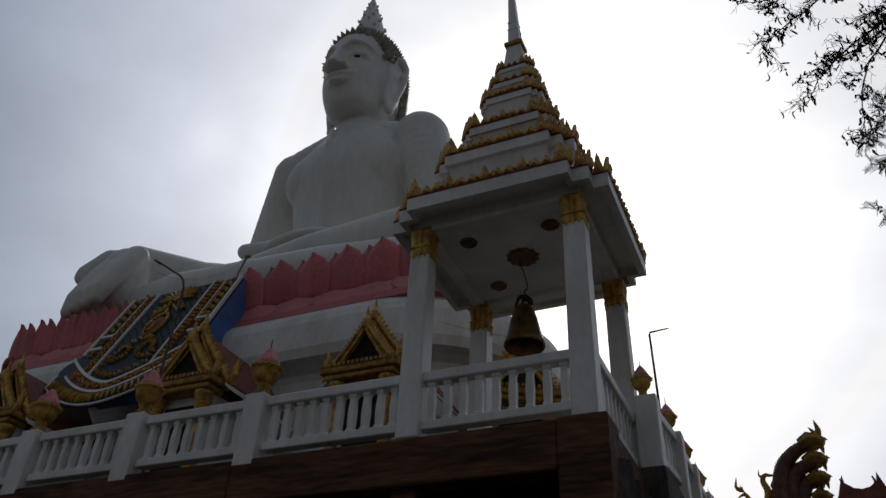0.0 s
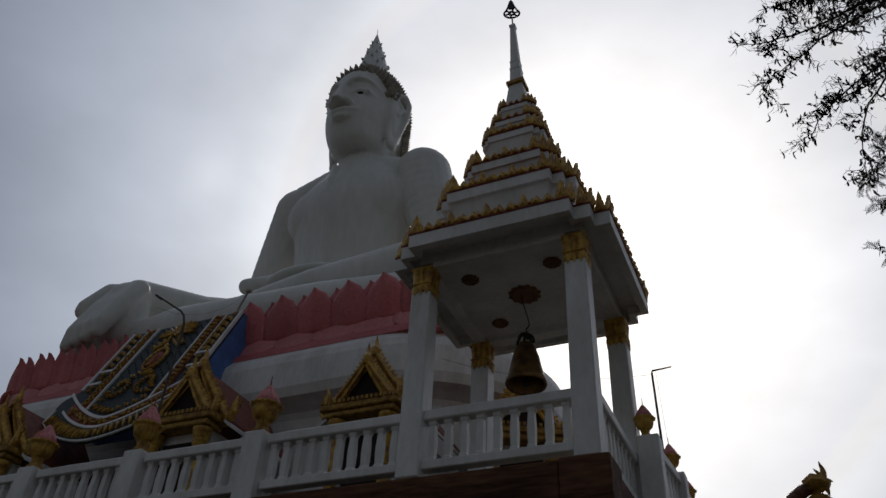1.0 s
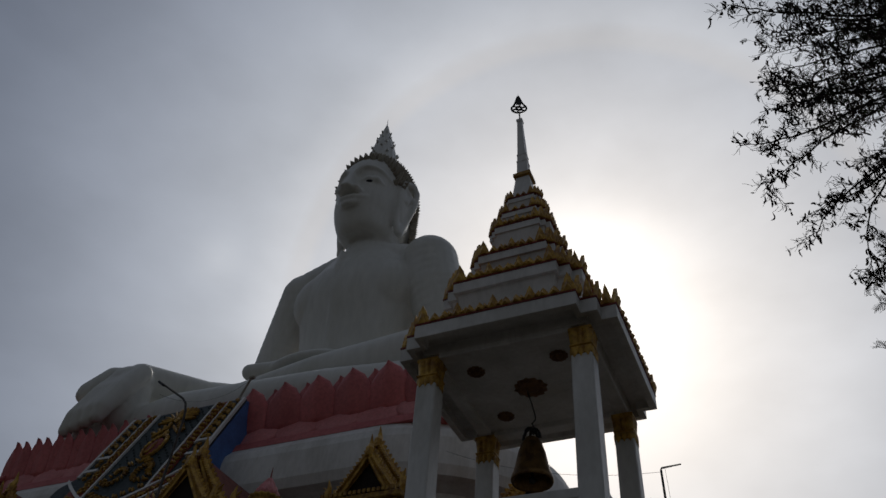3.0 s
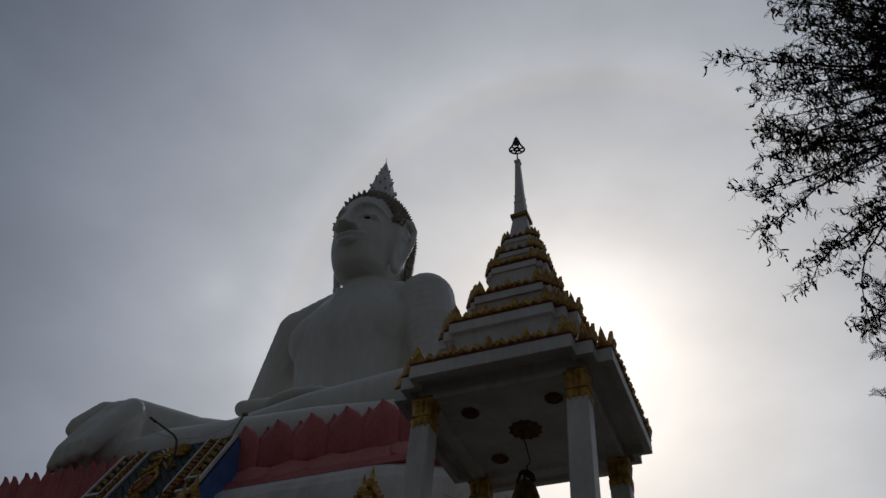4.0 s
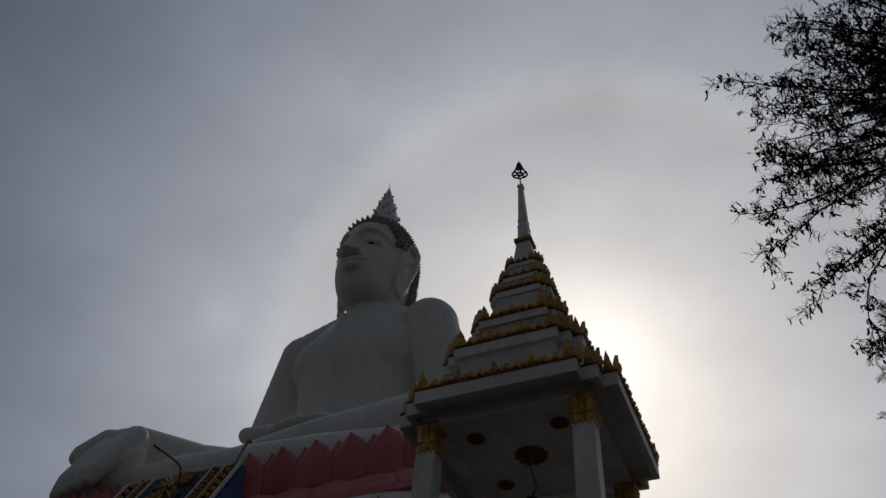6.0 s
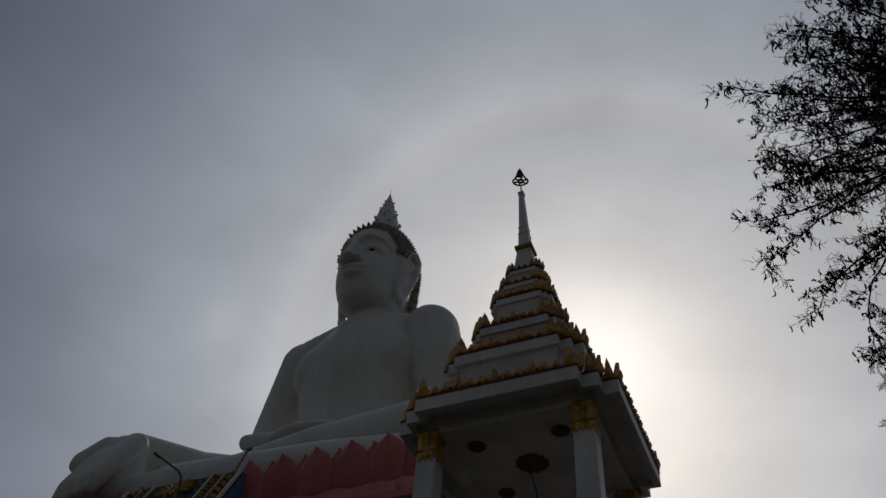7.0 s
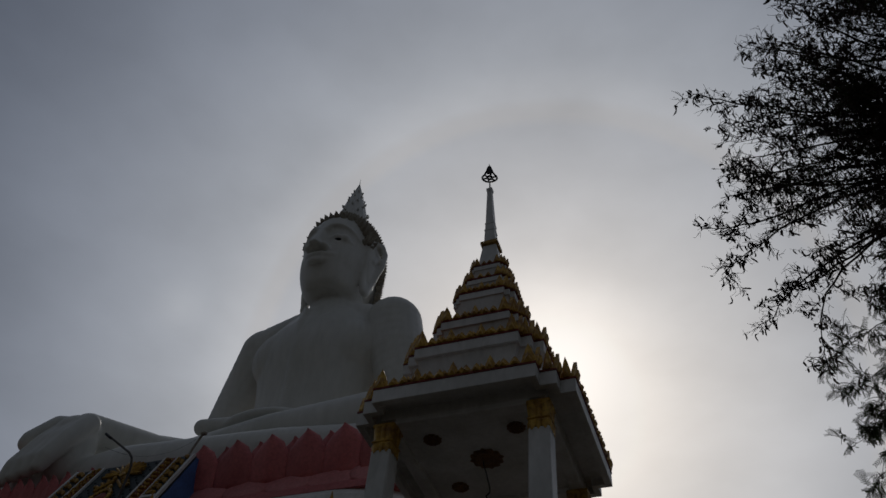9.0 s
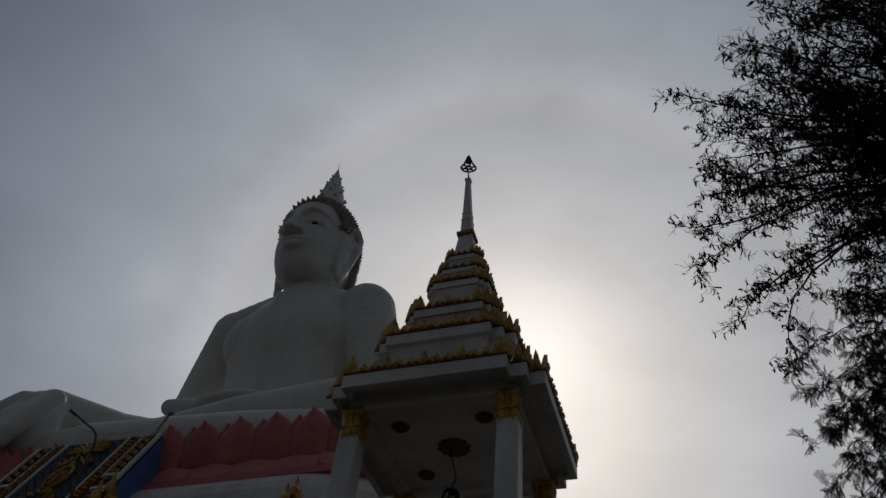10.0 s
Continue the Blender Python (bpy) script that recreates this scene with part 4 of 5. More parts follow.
    orn(0.02, 10.95, 0.1, 0.4, 0.1, blade, 0.07)
    orn(-0.06, 10.8, 0.16, 0.2, 0.6, curl, 0.07)
    # paired spirals under it
    for s in (-1, 1):
        for i in range(16):
            a = 0.6 + i * 0.36
            r = 0.36 - 0.016 * i
            orn(s * (0.42 + r * math.cos(a)), 10.12 - r * math.sin(a), 0.14, 0.16, s * (a + 1.2), curl)
        for i in range(9):
            orn(s * (0.07 + 0.08 * i), 10.5 - 0.012 * i * i + 0.05 * (i % 2), 0.13, 0.17, s * (0.6 + 0.1 * i), blade)
            orn(s * (0.05 + 0.09 * i), upper_curve(0.05 + 0.09 * i) + 0.16 + 0.05 * (i % 2), 0.13, 0.15, -s * 0.6, curl)
    # small bosses over the ground
    bm = bmesh.new()
    lathe(bm, [(0.032, 0.0), (0.024, 0.02), (0.008, 0.03)], 6)
    bm.transform(face @ Matrix.Rotation(radians(90), 4, "X"))
    boss = to_mesh("boss", bm, INLAY)
    for j in range(21):
        for i in range(7):
            x, z = (i - 3 + 0.5 * (j % 2)) * 0.24, 12.38 - j * 0.13
            if abs(x) < 0.86 and math.hypot(x, (z - 11.0) * 0.6) > 0.3 and (math.hypot(x, z - 12.1) > 0.5) and z > 9.9:
                o = new("boss", boss)
                o.parent = ap
                o.matrix_basis = Matrix.Translation(at(x, z, 0.0))


# ---- gilded niches along the pedestal ----
def build_niche():
    ni = thing("gabled_niche", (-3.45, 1.3, TERRACE), "small gilded gabled niche on the terrace, its shaded opening painted dark", "niche", "niches along the pedestal")
    W = 0.72
    bm = bmesh.new()
    box(bm, (0, 1.25, 1.2), (1.3, 2.2, 2.4))
    part("chamber", bm, WHITE, ni, "white chamber wall")
    # no hollow here: a flat panel carries the opening's shade as colour
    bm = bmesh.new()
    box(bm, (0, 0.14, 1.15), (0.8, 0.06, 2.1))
    part("dark_opening", bm, INTERIOR_SHADE, ni, "dark opening")
    for s in (-1, 1):
        bm = bmesh.new()
        box(bm, (0, 0, 0.1), (0.26, 0.26, 0.2), bevel=0.02)
        box(bm, (0, 0, 1.15), (0.17, 0.17, 1.9), bevel=0.02)
        lathe(bm, [(0.11, 2.0), (0.15, 2.12), (0.13, 2.16), (0.19, 2.3), (0.19, 2.36)], 12)
        lathe(bm, [(0.16, 0.22), (0.12, 0.32), (0.11, 0.36)], 12)
        part("pillar", bm, GOLD, ni, "gilded pillar", loc=(s * 0.55, 0, 0))
    bm = bmesh.new()
    box(bm, (0, 0.05, 2.43), (1.52, 0.5, 0.1), bevel=0.02)
    box(bm, (0, 0.05, 2.55), (1.7, 0.6, 0.12), bevel=0.02)
    for i in range(17):
        box(bm, (-0.8 + i * 0.1, -0.26, 2.64), (0.06, 0.04, 0.07))
    part("entablature", bm, OLD_GOLD, ni, "gilded moulded lintel")
    # roof slopes, with a second gable set back and higher
    def slope(x0, z0, x1, z1, y0, y1, th, mat, lab):
        for s in (-1, 1):
            bm = bmesh.new()
            loops(bm, [[(s * x0, y, z0), (s * x1, y, z1), (s * x1, y, z1 + th), (s * x0, y, z0 + th)] for y in (y0, y1)])
            part("roof_slope", bm, mat, ni, lab)
    slope(0.98, 2.5, 0.0, 3.72, 0.1, 2.3, 0.06, ROOF, "brown red roof slope")
    for s in (-1, 1):
        bm = bmesh.new()
        loops(bm, [[(s * 0.9, y, 2.5), (s * 1.06, y, 2.38), (s * 1.06, y, 2.44), (s * 0.9, y, 2.57)] for y in (0.1, 2.3)])
        part("eave_edge", bm, WHITE, ni, "white eave edge")
    # the gable hollow's shade, painted as a flat near-black triangle
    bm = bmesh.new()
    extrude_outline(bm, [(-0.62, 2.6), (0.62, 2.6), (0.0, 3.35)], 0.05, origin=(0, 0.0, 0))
    part("tympanum", bm, INTERIOR_SHADE, ni, "near-black panel painted as the shaded gable hollow")
    def barge(y, x0, z0, z1, w):
        """Two ribbed boards that meet in a finial, each with an upturned flame tail."""
        for s in (-1, 1):
            bm = bmesh.new()
            n = 12
            pts = [(s * x0 * (1 - i / n) ** 1.12, y, z0 + (z1 - z0) * i / n) for i in range(n + 1)]
            tube(bm, pts, [w * (1.0 - 0.25 * i / n) for i in range(n + 1)], 6)
            lo = [(p[0] * 0.86, p[1] - 0.05, p[2] - 0.07) for p in pts[:-1]]
            tube(bm, lo, w * 0.45, 5)
            for p, q in zip(pts, pts[1:]):
                p, q = Vector(p), Vector(q)
                for k in (0.25, 0.75):
                    c = p.lerp(q, k)
                    lathe(bm, [(w * 0.2, -0.03), (w * 0.5, 0), (w * 0.2, 0.03)], 6, c=(c.x, c.y - w * 0.75, c.z))
                nrm = Vector((s * 0.78, 0, 0.62))
                extrude_outline(bm, [(-0.05, 0), (0.05, 0), (0.012, 0.07)], 0.05, origin=(p + q) / 2 + nrm * w * 0.8, ax=(q - p).normalized() * s, az=nrm)
            tx = s * x0
            tube(bm, [(tx, y, z0), (tx + s * 0.08, y, z0 - 0.02), (tx + s * 0.14, y, z0 + 0.1), (tx + s * 0.13, y, z0 + 0.26), (tx + s * 0.17, y, z0 + 0.42)], [w, w, w * 0.9, w * 0.55, 0.01], 6)
            for k in range(3):
                extrude_outline(bm, [(-0.03, 0), (0.03, 0), (0.02, 0.1)], 0.04, origin=(tx + s * (0.17 + 0.02 * k), y, z0 + 0.04 + 0.1 * k), ax=(0.5, 0, s * 0.8), az=(s * 0.8, 0, 0.5))
            part("bargeboard", bm, GOLD, ni, "gilded ribbed bargeboard")
        bm = bmesh.new()
        tube(bm, [(0, y, z1 - 0.08), (0, y - 0.02, z1 + 0.08), (0, y + 0.02, z1 + 0.18), (0, y - 0.01, z1 + 0.38)], [w * 1.2, w * 0.95, w * 0.6, 0.008], 6)
        part("ridge_finial", bm, GOLD, ni, "gilded ridge finial")
    barge(-0.1, 0.66, 2.64, 3.5, 0.085)
    barge(0.16, 0.9, 2.6, 3.82, 0.09)
    return ni


# ---- lamps and wires ----
def build_lamps():
    lamp = thing("lamp_post", (-5.95, -0.95, TERRACE), "thin dark bent-arm lamp post on the terrace", "lamp post", "terrace lamps")
    bm = bmesh.new()
    tube(bm, [(0, 0, 0), (0.02, 0, 3.22), (0.02, -0.02, 3.42), (-0.02, -0.04, 3.58), (-0.1, -0.06, 3.68), (-0.66, -0.1, 4.07)], [0.024, 0.021, 0.021, 0.021, 0.02, 0.017], 8)
    part("pole", bm, OLD_STEEL, lamp)
    bm = bmesh.new()
    box(bm, (0, 0, 0), (0.2, 0.07, 0.045), bevel=0.015)
    o = part("lamp_head", bm, IRON, lamp)
    o.matrix_basis = Matrix.Translation((-0.7, -0.1, 4.09)) @ Matrix.Rotation(radians(36), 4, "Y")
    far = thing("lamp_post", (1.36, 3.1, TERRACE), "thin dark lamp post beside the terrace side rail", "lamp post", "terrace lamps")
    bm = bmesh.new()
    tube(bm, [(0, 0, 0), (-0.05, 0.02, 3.3), (-0.04, 0.02, 3.34), (0.3, 0.05, 3.38)], [0.026, 0.02, 0.018, 0.012], 8)
    part("pole", bm, IRON, far)
    pole = thing("floodlight", (-9.2, 3.72, 12.46), "short pale grey floodlight pole on the apron corner", "floodlight")
    bm = bmesh.new()
    tube(bm, [(0, 0, 0), (0.08, 0, 0.3), (0.24, 0, 0.72)], 0.03, 8)
    part("pole", bm, HAIR, pole)
    bm = bmesh.new()
    box(bm, (0.28, 0, 0.76), (0.16, 0.1, 0.08), bevel=0.015)
    part("lamp_head", bm, HAIR, pole)
    for i, (a, b, sag) in enumerate((((-6.6, -1.05, 9.2), (-9.0, 3.7, 13.1), 0.35), ((1.3, 3.12, 8.62), (-3.0, 3.4, 9.9), 0.25), ((1.38, 3.13, 8.68), (1.42, 3.3, 7.0), 0.1))):
        bm = bmesh.new()
        a, b = Vector(a), Vector(b)
        tube(bm, [a.lerp(b, t / 12) - Vector((0, 0, sag * 4 * t / 12 * (1 - t / 12))) for t in range(13)], 0.0035, 4)
        tagged(new("wire", to_mesh("wire", bm, IRON)), "thin dark sagging wire", "wire", kind="structure")


# ---- serpent stair ornament and small roofs beyond ----
def build_serpents():
    bm = bmesh.new()
    for k in range(3):
        y = 0.1 * k
        pts = smooth_path([(-0.04 + 0.15 * k, y, -0.6), (0.0 + 0.15 * k, y, 0.3), (0.05 + 0.15 * k, y, 0.75 - 0.06 * k), (0.18 + 0.14 * k, y, 1.16 - 0.15 * k), (0.42 + 0.09 * k, y, 1.4 - 0.25 * k), (0.66 + 0.05 * k, y, 1.5 - 0.33 * k)])
        tube(bm, pts, [0.145 - 0.05 * (i / len(pts)) ** 3 for i in range(len(pts))], 14)
    dark = len(bm.faces)
    def flame(x, y, z, deg, ln, w, curve=0.2):
        """A tapering flame that bends as it rises."""
        a = radians(deg)
        pts = []
        for i in range(7):
            t = i / 6
            off = curve * ln * math.sin(t * math.pi * 1.3)
            pts.append((x + ln * t * math.cos(a) - off * math.sin(a), y, z + ln * t * math.sin(a) + off * math.cos(a)))
        tube(bm, pts, [max(0.004, w * (1 - t / 6) ** 0.7) for t in range(7)], 6)
    # gilded heads, one above the other, with flame crests, open jaws and beards
    for k in range(4):
        y, x0, z0, f = 0.08 * k, 0.74 - 0.02 * k, 1.52 - 0.3 * k, 1.0 - 0.08 * k
        tube(bm, [(x0 - 0.2 * f, y, z0 - 0.02), (x0 - 0.05 * f, y, z0 + 0.05 * f), (x0 + 0.1 * f, y, z0 + 0.02 * f), (x0 + 0.2 * f, y, z0 - 0.03 * f)], [0.13 * f, 0.17 * f, 0.14 * f, 0.07 * f], 8)
        flame(x0 + 0.14 * f, y, z0, 20, 0.12 * f, 0.06 * f, 0.35)
        flame(x0 + 0.02 * f, y, z0 - 0.08 * f, -35, 0.2 * f, 0.08 * f, 0.3)
        crest = ((72, 0.36, 0.085), (95, 0.24, 0.06), (50, 0.2, 0.06), (120, 0.16, 0.05)) if k == 0 else ((75, 0.14, 0.06), (110, 0.12, 0.05), (45, 0.12, 0.05))
        for deg, ln, w in crest:
            flame(x0 + 0.04 * f, y, z0 + 0.06 * f, deg, ln * f, w * f, -0.16)
        for deg, ln in ((-60, 0.18), (-95, 0.22), (-130, 0.18), (150, 0.14)):
            flame(x0 - 0.06 * f, y, z0 - 0.04 * f, deg, ln * f, 0.05 * f, 0.25)
    # gilded scale fringe down the back
    for i in range(9):
        t = i / 8
        flame(-0.14 + 0.1 * t * t, 0.0, -0.3 + 1.1 * t, 150 - 40 * t, 0.12, 0.04)
    tube(bm, [(0.62, 0.3, 0.7), (0.72, 0.3, 0.4), (0.78, 0.3, 0.0), (0.74, 0.3, -0.6)], [0.1, 0.18, 0.2, 0.2], 10)
    tube(bm, [(-0.12, 0.1, -0.5), (-0.13, 0.1, 0.1), (-0.06, 0.1, 0.4)], [0.09, 0.08, 0.03], 8)
    bm.faces.ensure_lookup_table()
    for i, f in enumerate(bm.faces):
        f.material_index = 0 if i < dark else 1
    ob = new("serpent_ornament", to_mesh("serpent_ornament", bm, [SERPENT, OLD_GOLD]))
    ob.matrix_basis = Matrix.Translation((2.9, 3.6, 5.17)) @ Matrix.Rotation(radians(-6), 4, "Z") @ Matrix.Diagonal((0.88, 1, 0.88, 1))
    tagged(ob, "gold serpent heads on dark arching necks above a stair rail", "statue")
    bm = bmesh.new()
    tube(bm, smooth_path([(0.1, 0, 0), (0.12, 0, 0.35), (0.02, 0, 0.55), (-0.1, 0, 0.72), (-0.2, 0, 0.95)], 4), [0.1 - 0.006 * i for i in range(17)], 8)
    flame(-0.16, 0, 0.86, 125, 0.24, 0.05, 0.3)
    flame(-0.08, 0, 0.68, 160, 0.22, 0.05, -0.3)
    flame(0.0, 0, 0.5, 175, 0.18, 0.05, -0.3)
    tube(bm, smooth_path([(0.1, 0, 0.5), (0.26, 0, 0.62), (0.3, 0, 0.8), (0.24, 0, 0.98), (0.3, 0, 1.08), (0.4, 0, 1.06)], 4), [0.1 - 0.0038 * i for i in range(21)], 8)
    flame(0.38, 0, 1.07, -50, 0.14, 0.025, 0.3)
    flame(0.26, 0, 1.06, 130, 0.14, 0.03, 0.3)
    flame(0.28, 0, 0.55, 60, 0.2, 0.04, -0.4)
    flame(0.2, 0, 0.3, 20, 0.22, 0.05, 0.3)
    ob = new("bird_finial", to_mesh("bird_finial", bm, GOLD))
    ob.matrix_basis = Matrix.Translation((2.52, 3.62, 5.12)) @ Matrix.Diagonal((0.8, 0.8, 0.9, 1))
    tagged(ob, "gilded curling bird-shaped finial", "finial")
    # newel under both, and the stair parapet
    base = thing("stair_parapet", (0, 0, 0), "dark stair parapet carrying the serpent ornament", "parapet", kind="structure")
    bm = bmesh.new()
    box(bm, (3.3, 4.0, 2.35), (1.6, 1.2, 4.7), bevel=0.05)
    box(bm, (2.6, 3.62, 2.56), (0.4, 0.4, 5.12), bevel=0.03)
    part("parapet_block", bm, NEAR_BLACK, base)
    roof = thing("small_roof", (4.3, 7.5, -0.42), "small brown temple roof with dark horn finials", "roof")
    bm = bmesh.new()
    for s in (-1, 1):
        pts = [(0, 0), (0.14, 0.03), (0.28, 0.14), (0.3, 0.3), (0.44, -0.1), (0.7, -0.5), (0, -0.5)]
        extrude_outline(bm, [(s * x, z) for x, z in pts], 1.2, origin=(0, 0, 7.2))
    part("roof_body", bm, ROOF, roof)
    for x in (-0.29, 0.0, 0.29):
        bm = bmesh.new()
        z = 7.48 if x else 7.22
        tube(bm, [(x, 0, z - 0.12), (x, 0, z + 0.05), (x - 0.03, 0, z + 0.14)], [0.03, 0.025, 0.015], 6)
        part("horn_finial", bm, IRON, roof)
    bm = bmesh.new()
    box(bm, (0, 0, 3.6), (1.0, 1.0, 6.6))
    part("wall", bm, WHITE, roof)


# ---- tree ----
TREE_BASE = Vector((10.2, -2.6, 0))
# the middle of the crown's boughs, and the crown's own axes: out over the yard, up along its slope, and away
HUB = Vector((7.316, -3.147, 9.683))
OUT, RISE, AWAY = Vector((-0.954, -0.288, -0.078)), Vector((0.166, -0.729, 0.664)), Vector((-0.248, 0.621, 0.744))
# ends of the bare outer sprays, and a bend on the way
SPRAYS = [((3.85, 0.62), (2.98, 0.45)), ((3.3, 0.25), (2.4, 0.25)), ((3.42, -0.19), (2.4, -0.05)), ((3.4, -0.55), (2.4, -0.4)), ((3.66, -0.91), (2.9, -0.87)), ((3.6, -1.4), (2.75, -0.91)),
          ((2.66, -2.45), (2.37, -1.56)), ((2.9, -2.12), (2.4, -1.6)), ((2.95, -1.68), (2.3, -1.5)), ((2.92, 1.15), (2.3, 1.0)), ((2.75, 1.6), (2.2, 1.3)), ((2.5, 2.0), (1.9, 1.7))]
# ends of the leafy lower branches
LEAFY = [(2.15, -2.53), (1.95, -2.95), (2.05, -3.1), (1.95, -3.45), (1.85, -3.8), (1.65, -4.15), (1.75, -2.6), (1.2, -3.2), (1.4, -3.6), (1.2, -3.9), (0.8, -3.5), (1.5, -2.95), (1.0, -4.2)]


def build_tree():
    tree = thing("tree", TREE_BASE, "dark tamarind tree with hanging pods and small feathery leaves", "tree")
    rng = random.Random(21)
    bm = bmesh.new()
    tube(bm, smooth_path([(0, 0, -0.1), (0.06, 0, 1.5), (-0.1, 0.05, 3.4), (-0.25, -0.1, 5.2)], 4), [0.44 - 0.02 * i for i in range(13)], 14)
    part("trunk", bm, BARK, tree, smooth=True)
    verts, faces = [], []
    lv, lf = [], []
    pv, pf = [], []

    def spot(l, u, a=0.0):
        return HUB + OUT * l + RISE * u + AWAY * a

    def gauss(k=1.0):
        return Vector((rng.gauss(0, k), rng.gauss(0, k), rng.gauss(0, k)))

    def twig(p, q, r0, r1, seg=3):
        d = (q - p).normalized()
        a = d.orthogonal().normalized()
        b = d.cross(a)
        k = len(verts)
        for c, r in ((p, r0), (q, r1)):
            for j in range(seg):
                t = 2 * math.pi * j / seg
                verts.append(c + (a * math.cos(t) + b * math.sin(t)) * r)
        for j in range(seg):
            faces.append((k + j, k + (j + 1) % seg, k + seg + (j + 1) % seg, k + seg + j))

    def leaf(p, d, n, ln, w):
        s = d.cross(n)
        if s.length < 1e-4:
            return
        s.normalize()
        k = len(lv)
        lv.extend((p, p + d * ln * 0.3 + s * w, p + d * ln * 0.75 + s * w * 0.8, p + d * ln, p + d * ln * 0.75 - s * w * 0.8, p + d * ln * 0.3 - s * w))
        lf.append((k, k + 1, k + 2, k + 3, k + 4, k + 5))

    def frond(p, d, size=1.0):
        """Feathery leaf: a drooping stem with paired leaflets."""
        n = gauss().normalized()
        ln = rng.uniform(0.14, 0.24) * size
        for i in range(8):
            d = (d + Vector((0, 0, -0.12))).normalized()
            q = p + d * ln / 8
            twig(p, q, 0.003, 0.002)
            s = d.cross(n)
            if s.length > 1e-3:
                s.normalize()
                for sg in (-1, 1):
                    leaf(q, (s * sg + d * 0.6 + Vector((0, 0, -0.25))).normalized(), n, rng.uniform(0.04, 0.065) * size, 0.0062 * size)
            p = q

    def pod(p):
        d = (gauss(0.4) + Vector((0, 0, -1))).normalized()
        ln, r = rng.uniform(0.05, 0.13), rng.uniform(0.009, 0.015)
        a = d.orthogonal().normalized()
        b = d.cross(a)
        bend = a * rng.uniform(-0.35, 0.35) * ln
        k = len(pv)
        for t, rr in ((0.0, 0.3), (0.3, 1.0), (0.5, 0.8), (0.75, 1.0), (1.0, 0.25)):
            c = p + d * ln * t + bend * math.sin(t * math.pi)
            for j in range(4):
                th = math.pi / 2 * j
                pv.append(c + (a * math.cos(th) + b * math.sin(th)) * r * rr)
        for i in range(4):
            for j in range(4):
                pf.append((k + i * 4 + j, k + i * 4 + (j + 1) % 4, k + i * 4 + 4 + (j + 1) % 4, k + i * 4 + 4 + j))

    def shoot(p, d, ln, r, level, leafy, pods):
        """A wandering twig that bears finer twigs, leaves and pods."""
        n = 4
        for i in range(n):
            d = (d + gauss(0.13 if level == 0 else 0.17)).normalized()
            q = p + d * ln / n
            twig(p, q, r * (1 - 0.6 * i / n), max(0.0026, r * (1 - 0.6 * (i + 1) / n)))
            if level < 2:
                for _ in range(1 + int(rng.random() < 0.5) if level == 0 else int(rng.random() < 0.75)):
                    shoot(p.lerp(q, rng.random()), (d * 0.8 + gauss(0.55)).normalized(), ln * rng.uniform(0.42, 0.75), max(0.003, r * 0.55), level + 1, leafy, pods)
            x = rng.random()
            if x < leafy:
                frond(q, (d + gauss(0.4)).normalized(), 0.75 if leafy > 0.1 else 0.6)
            elif x < leafy + pods:
                pod(q)
            elif x < leafy + pods * 1.7:
                leaf(q, (gauss() + Vector((0, 0, -0.6))).normalized(), gauss(), rng.uniform(0.035, 0.06), rng.uniform(0.007, 0.012))
            p = q

    def limb(points, r0, r1, every, leafy, pods, bare=0.3, reach=0.5):
        """A bough along a smooth line; shoots stand off it beyond its bare foot."""
        pts = smooth_path(points, 6)
        n = len(pts) - 1
        run = 0.0
        for i in range(n):
            p, q = pts[i], pts[i + 1] + (gauss(0.012) if i < n - 1 else Vector())
            pts[i + 1] = q
            f = i / n
            twig(p, q, r0 + (r1 - r0) * f, r0 + (r1 - r0) * (i + 1) / n, 5)
            if f < bare:
                continue
            run += (q - p).length
            d = (q - p).normalized()
            while run > every:
                run -= every
                shoot(p.lerp(q, rng.random()), (d * 0.9 + gauss(0.5)).normalized(), reach * rng.uniform(0.5, 1.0) * (1.1 - 0.6 * f), max(0.004, r1 * 1.1), 0, leafy, pods)
        return pts[-1]
    fork = TREE_BASE + Vector((-0.25, -0.1, 5.0))
    boughs = [spot(-0.3, 1.3, 0.5), spot(-0.4, 0.2, 0.2), spot(-0.2, -0.8, 0.1), spot(-0.1, -2.5, 0.0), spot(-1.4, 0.8, 1.2), spot(-1.6, -0.4, -0.8)]
    for b in boughs:
        limb([fork, fork.lerp(b, 0.45) + Vector((0, 0, 0.5)), b], 0.16, 0.07, 0.5, 0.15, 0.1, 0.6, 0.9)
    # outer sprays, nearly bare, hung with pods
    for (l, u), (bl, bu) in SPRAYS:
        k = min(2, max(0, round((1.2 - u) / 1.3)))
        a = rng.uniform(-0.5, 0.5)
        limb([boughs[k], spot(bl * 0.5, bu * 0.62 + 0.1, a * 0.5), spot(bl, bu, a), spot(l - 0.12, u, a)], 0.024, 0.004, 0.11, 0.0, 0.06, 0.45, 0.46)
    # the thick of the crown
    for i in range(60):
        u = -1.25 + 3.7 * ((i * 0.618) % 1.0)
        l = 3.25 - 2.4 * rng.random() ** 1.2 - 0.2 * abs(u - 0.1) ** 1.5
        a = rng.uniform(-0.7, 0.9)
        k = min(2, max(0, round((1.2 - u) / 1.3)))
        limb([boughs[k], spot(l * 0.5, u * 0.75 + rng.uniform(-0.2, 0.2), a * 0.6), spot(l, u, a)], 0.024, 0.004, 0.1, 0.015, 0.06, 0.3, 0.62)
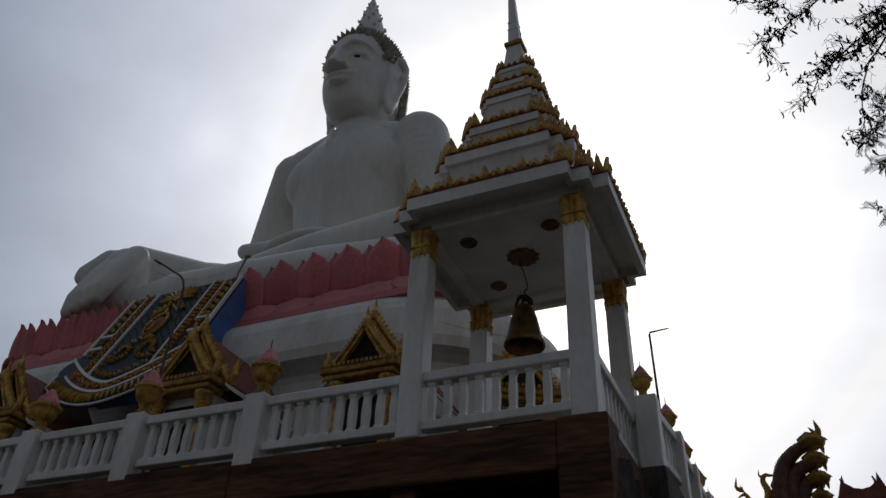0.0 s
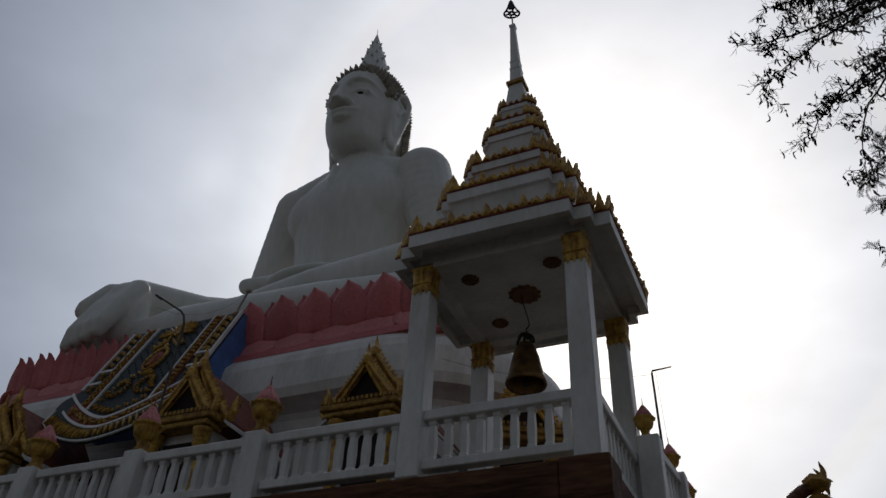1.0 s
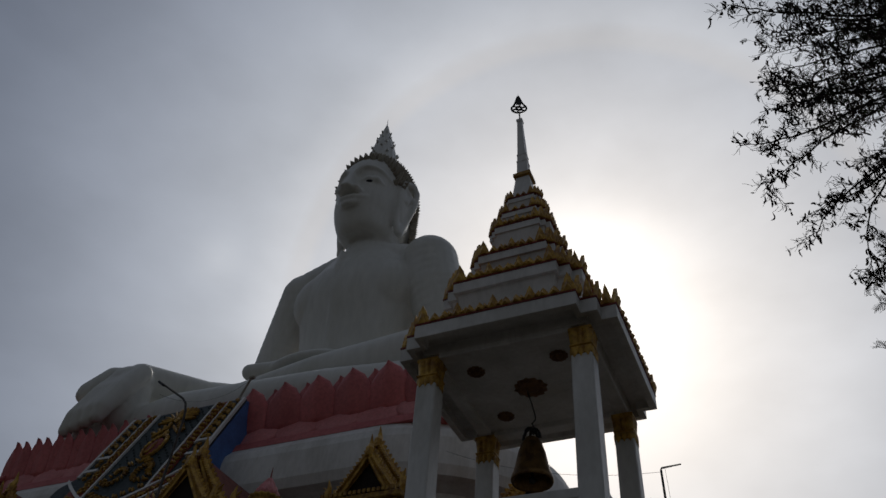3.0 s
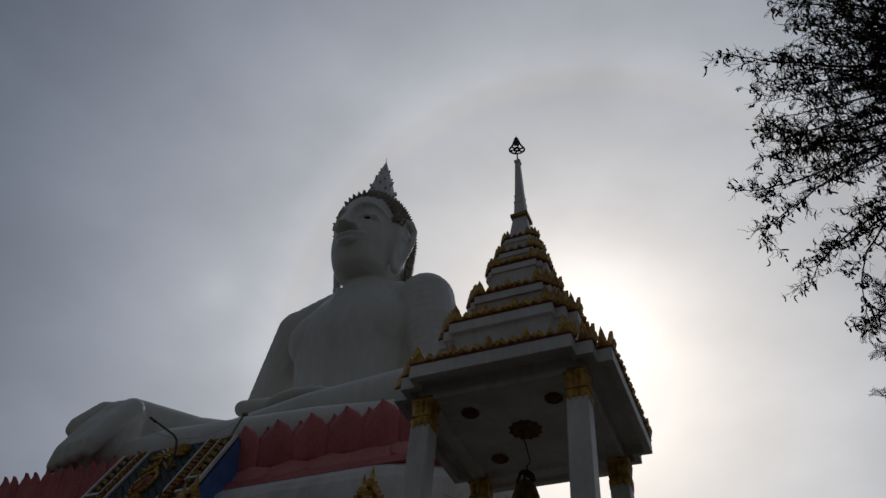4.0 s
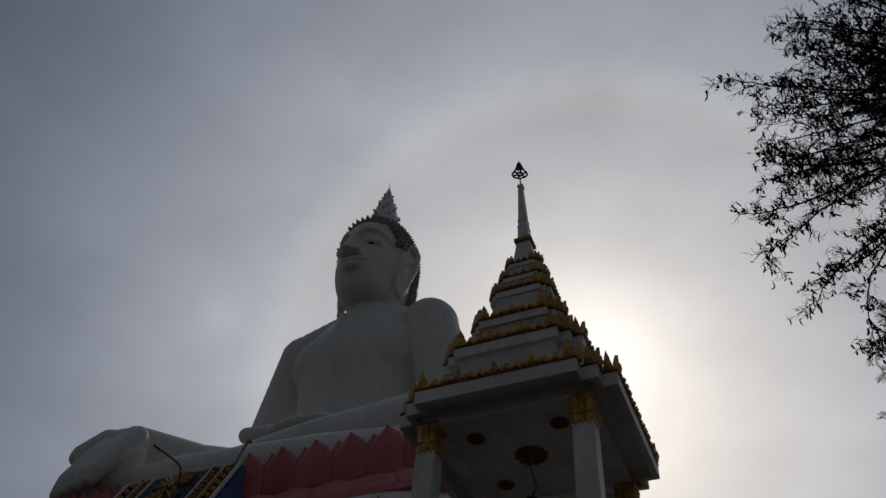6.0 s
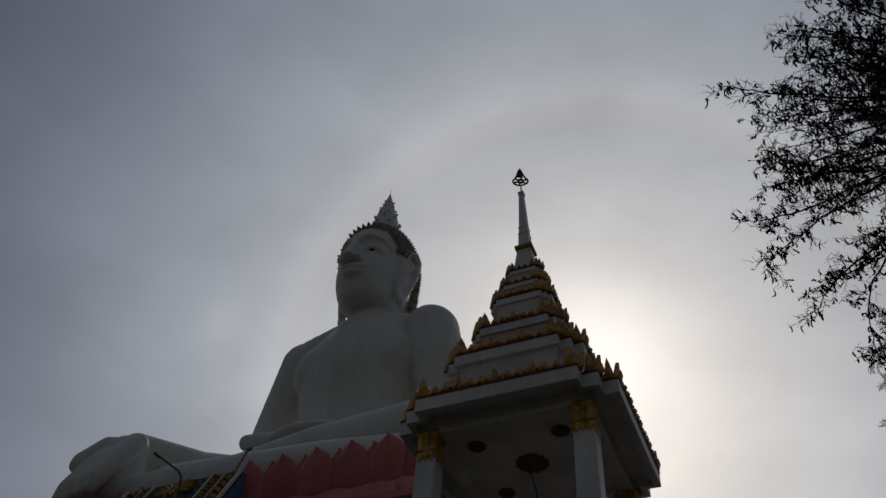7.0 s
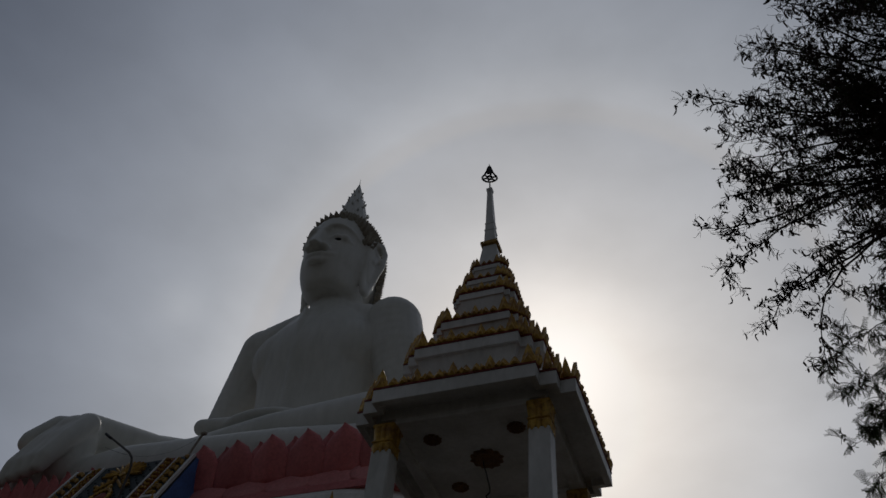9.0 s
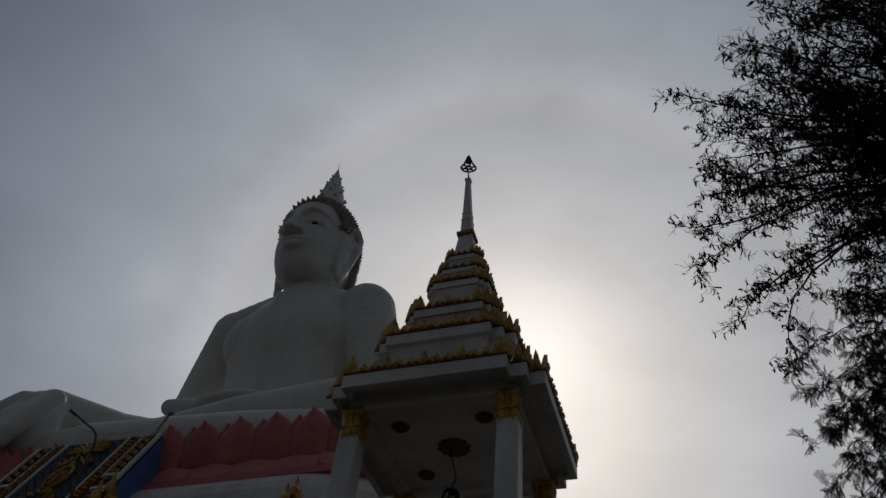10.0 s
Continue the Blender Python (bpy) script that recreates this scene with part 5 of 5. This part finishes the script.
    for i in range(14):
        a = rng.uniform(-0.5, 0.6)
        l, u = rng.uniform(0.5, 2.0), -1.3 - 0.9 * ((i * 0.618) % 1.0)
        limb([boughs[2 + i % 2], spot(l * 0.5, u * 0.85 - 0.1, a * 0.6), spot(l, u, a)], 0.02, 0.004, 0.12, 0.04, 0.06, 0.3, 0.5)
    # leafy lower branches
    for l, u in LEAFY:
        a = rng.uniform(-0.4, 0.4)
        limb([boughs[3], spot(l * 0.55, u * 0.9 + 0.25, a), spot(l, u, a)], 0.012, 0.003, 0.12, 0.15, 0.02, 0.25, 0.36)
    # the far side of the crown
    for i in range(26):
        e = spot(rng.uniform(-3.2, -0.4), rng.uniform(-2.0, 2.2), rng.uniform(-1.6, 2.4))
        b = boughs[4 + i % 2]
        limb([b, b.lerp(e, 0.5) + gauss(0.15), e], 0.03, 0.006, 0.2, 0.12, 0.1, 0.2, 0.7)

    def joined(name, v, f, mat, label):
        me = bpy.data.meshes.new(name)
        me.from_pydata([tuple(p - TREE_BASE) for p in v], [], f)
        me.materials.append(mat)
        o = new(name, me)
        o.parent = tree
        tagged(o, label, kind="stuff")
    joined("branchwork", verts, faces, BARK, "dark twigs and branches")
    joined("crown", lv, lf, LEAF, "small dark green leaves")
    joined("fruit", pv, pf, POD, "hanging brown pods")


# ---- put the place together ----
build_ground()
build_terrace()
build_pedestal()
build_statue()
build_apron()
build_pavilion()
build_bell()
post_xs, side_posts = build_balustrades()
urn = build_urn()
urn.scale = (0.76, 0.76, 0.84)
for x in post_xs[1:]:
    copy_thing(urn, Matrix.Translation((x, -1.16, TERRACE + 0.93)))
for x, y in side_posts:
    copy_thing(urn, Matrix.Translation((x - 0.04, y, TERRACE + 1.13))).scale = (0.5, 0.5, 0.56)
niche = build_niche()
niche.scale = (0.92, 1, 0.97)
for x, y, a, k in ((-7.6, 1.3, 0, 1.05), (-13.0, 1.3, 0, 1.05), (-17.0, 1.6, 0, 1.05), (-1.2, 3.3, 28, 1.0)):
    copy_thing(niche, pose(x, y, TERRACE, 0, 0, a)).scale = (k, 1, 1.1 if k > 1 else 1)
build_lamps()
build_serpents()
build_tree()
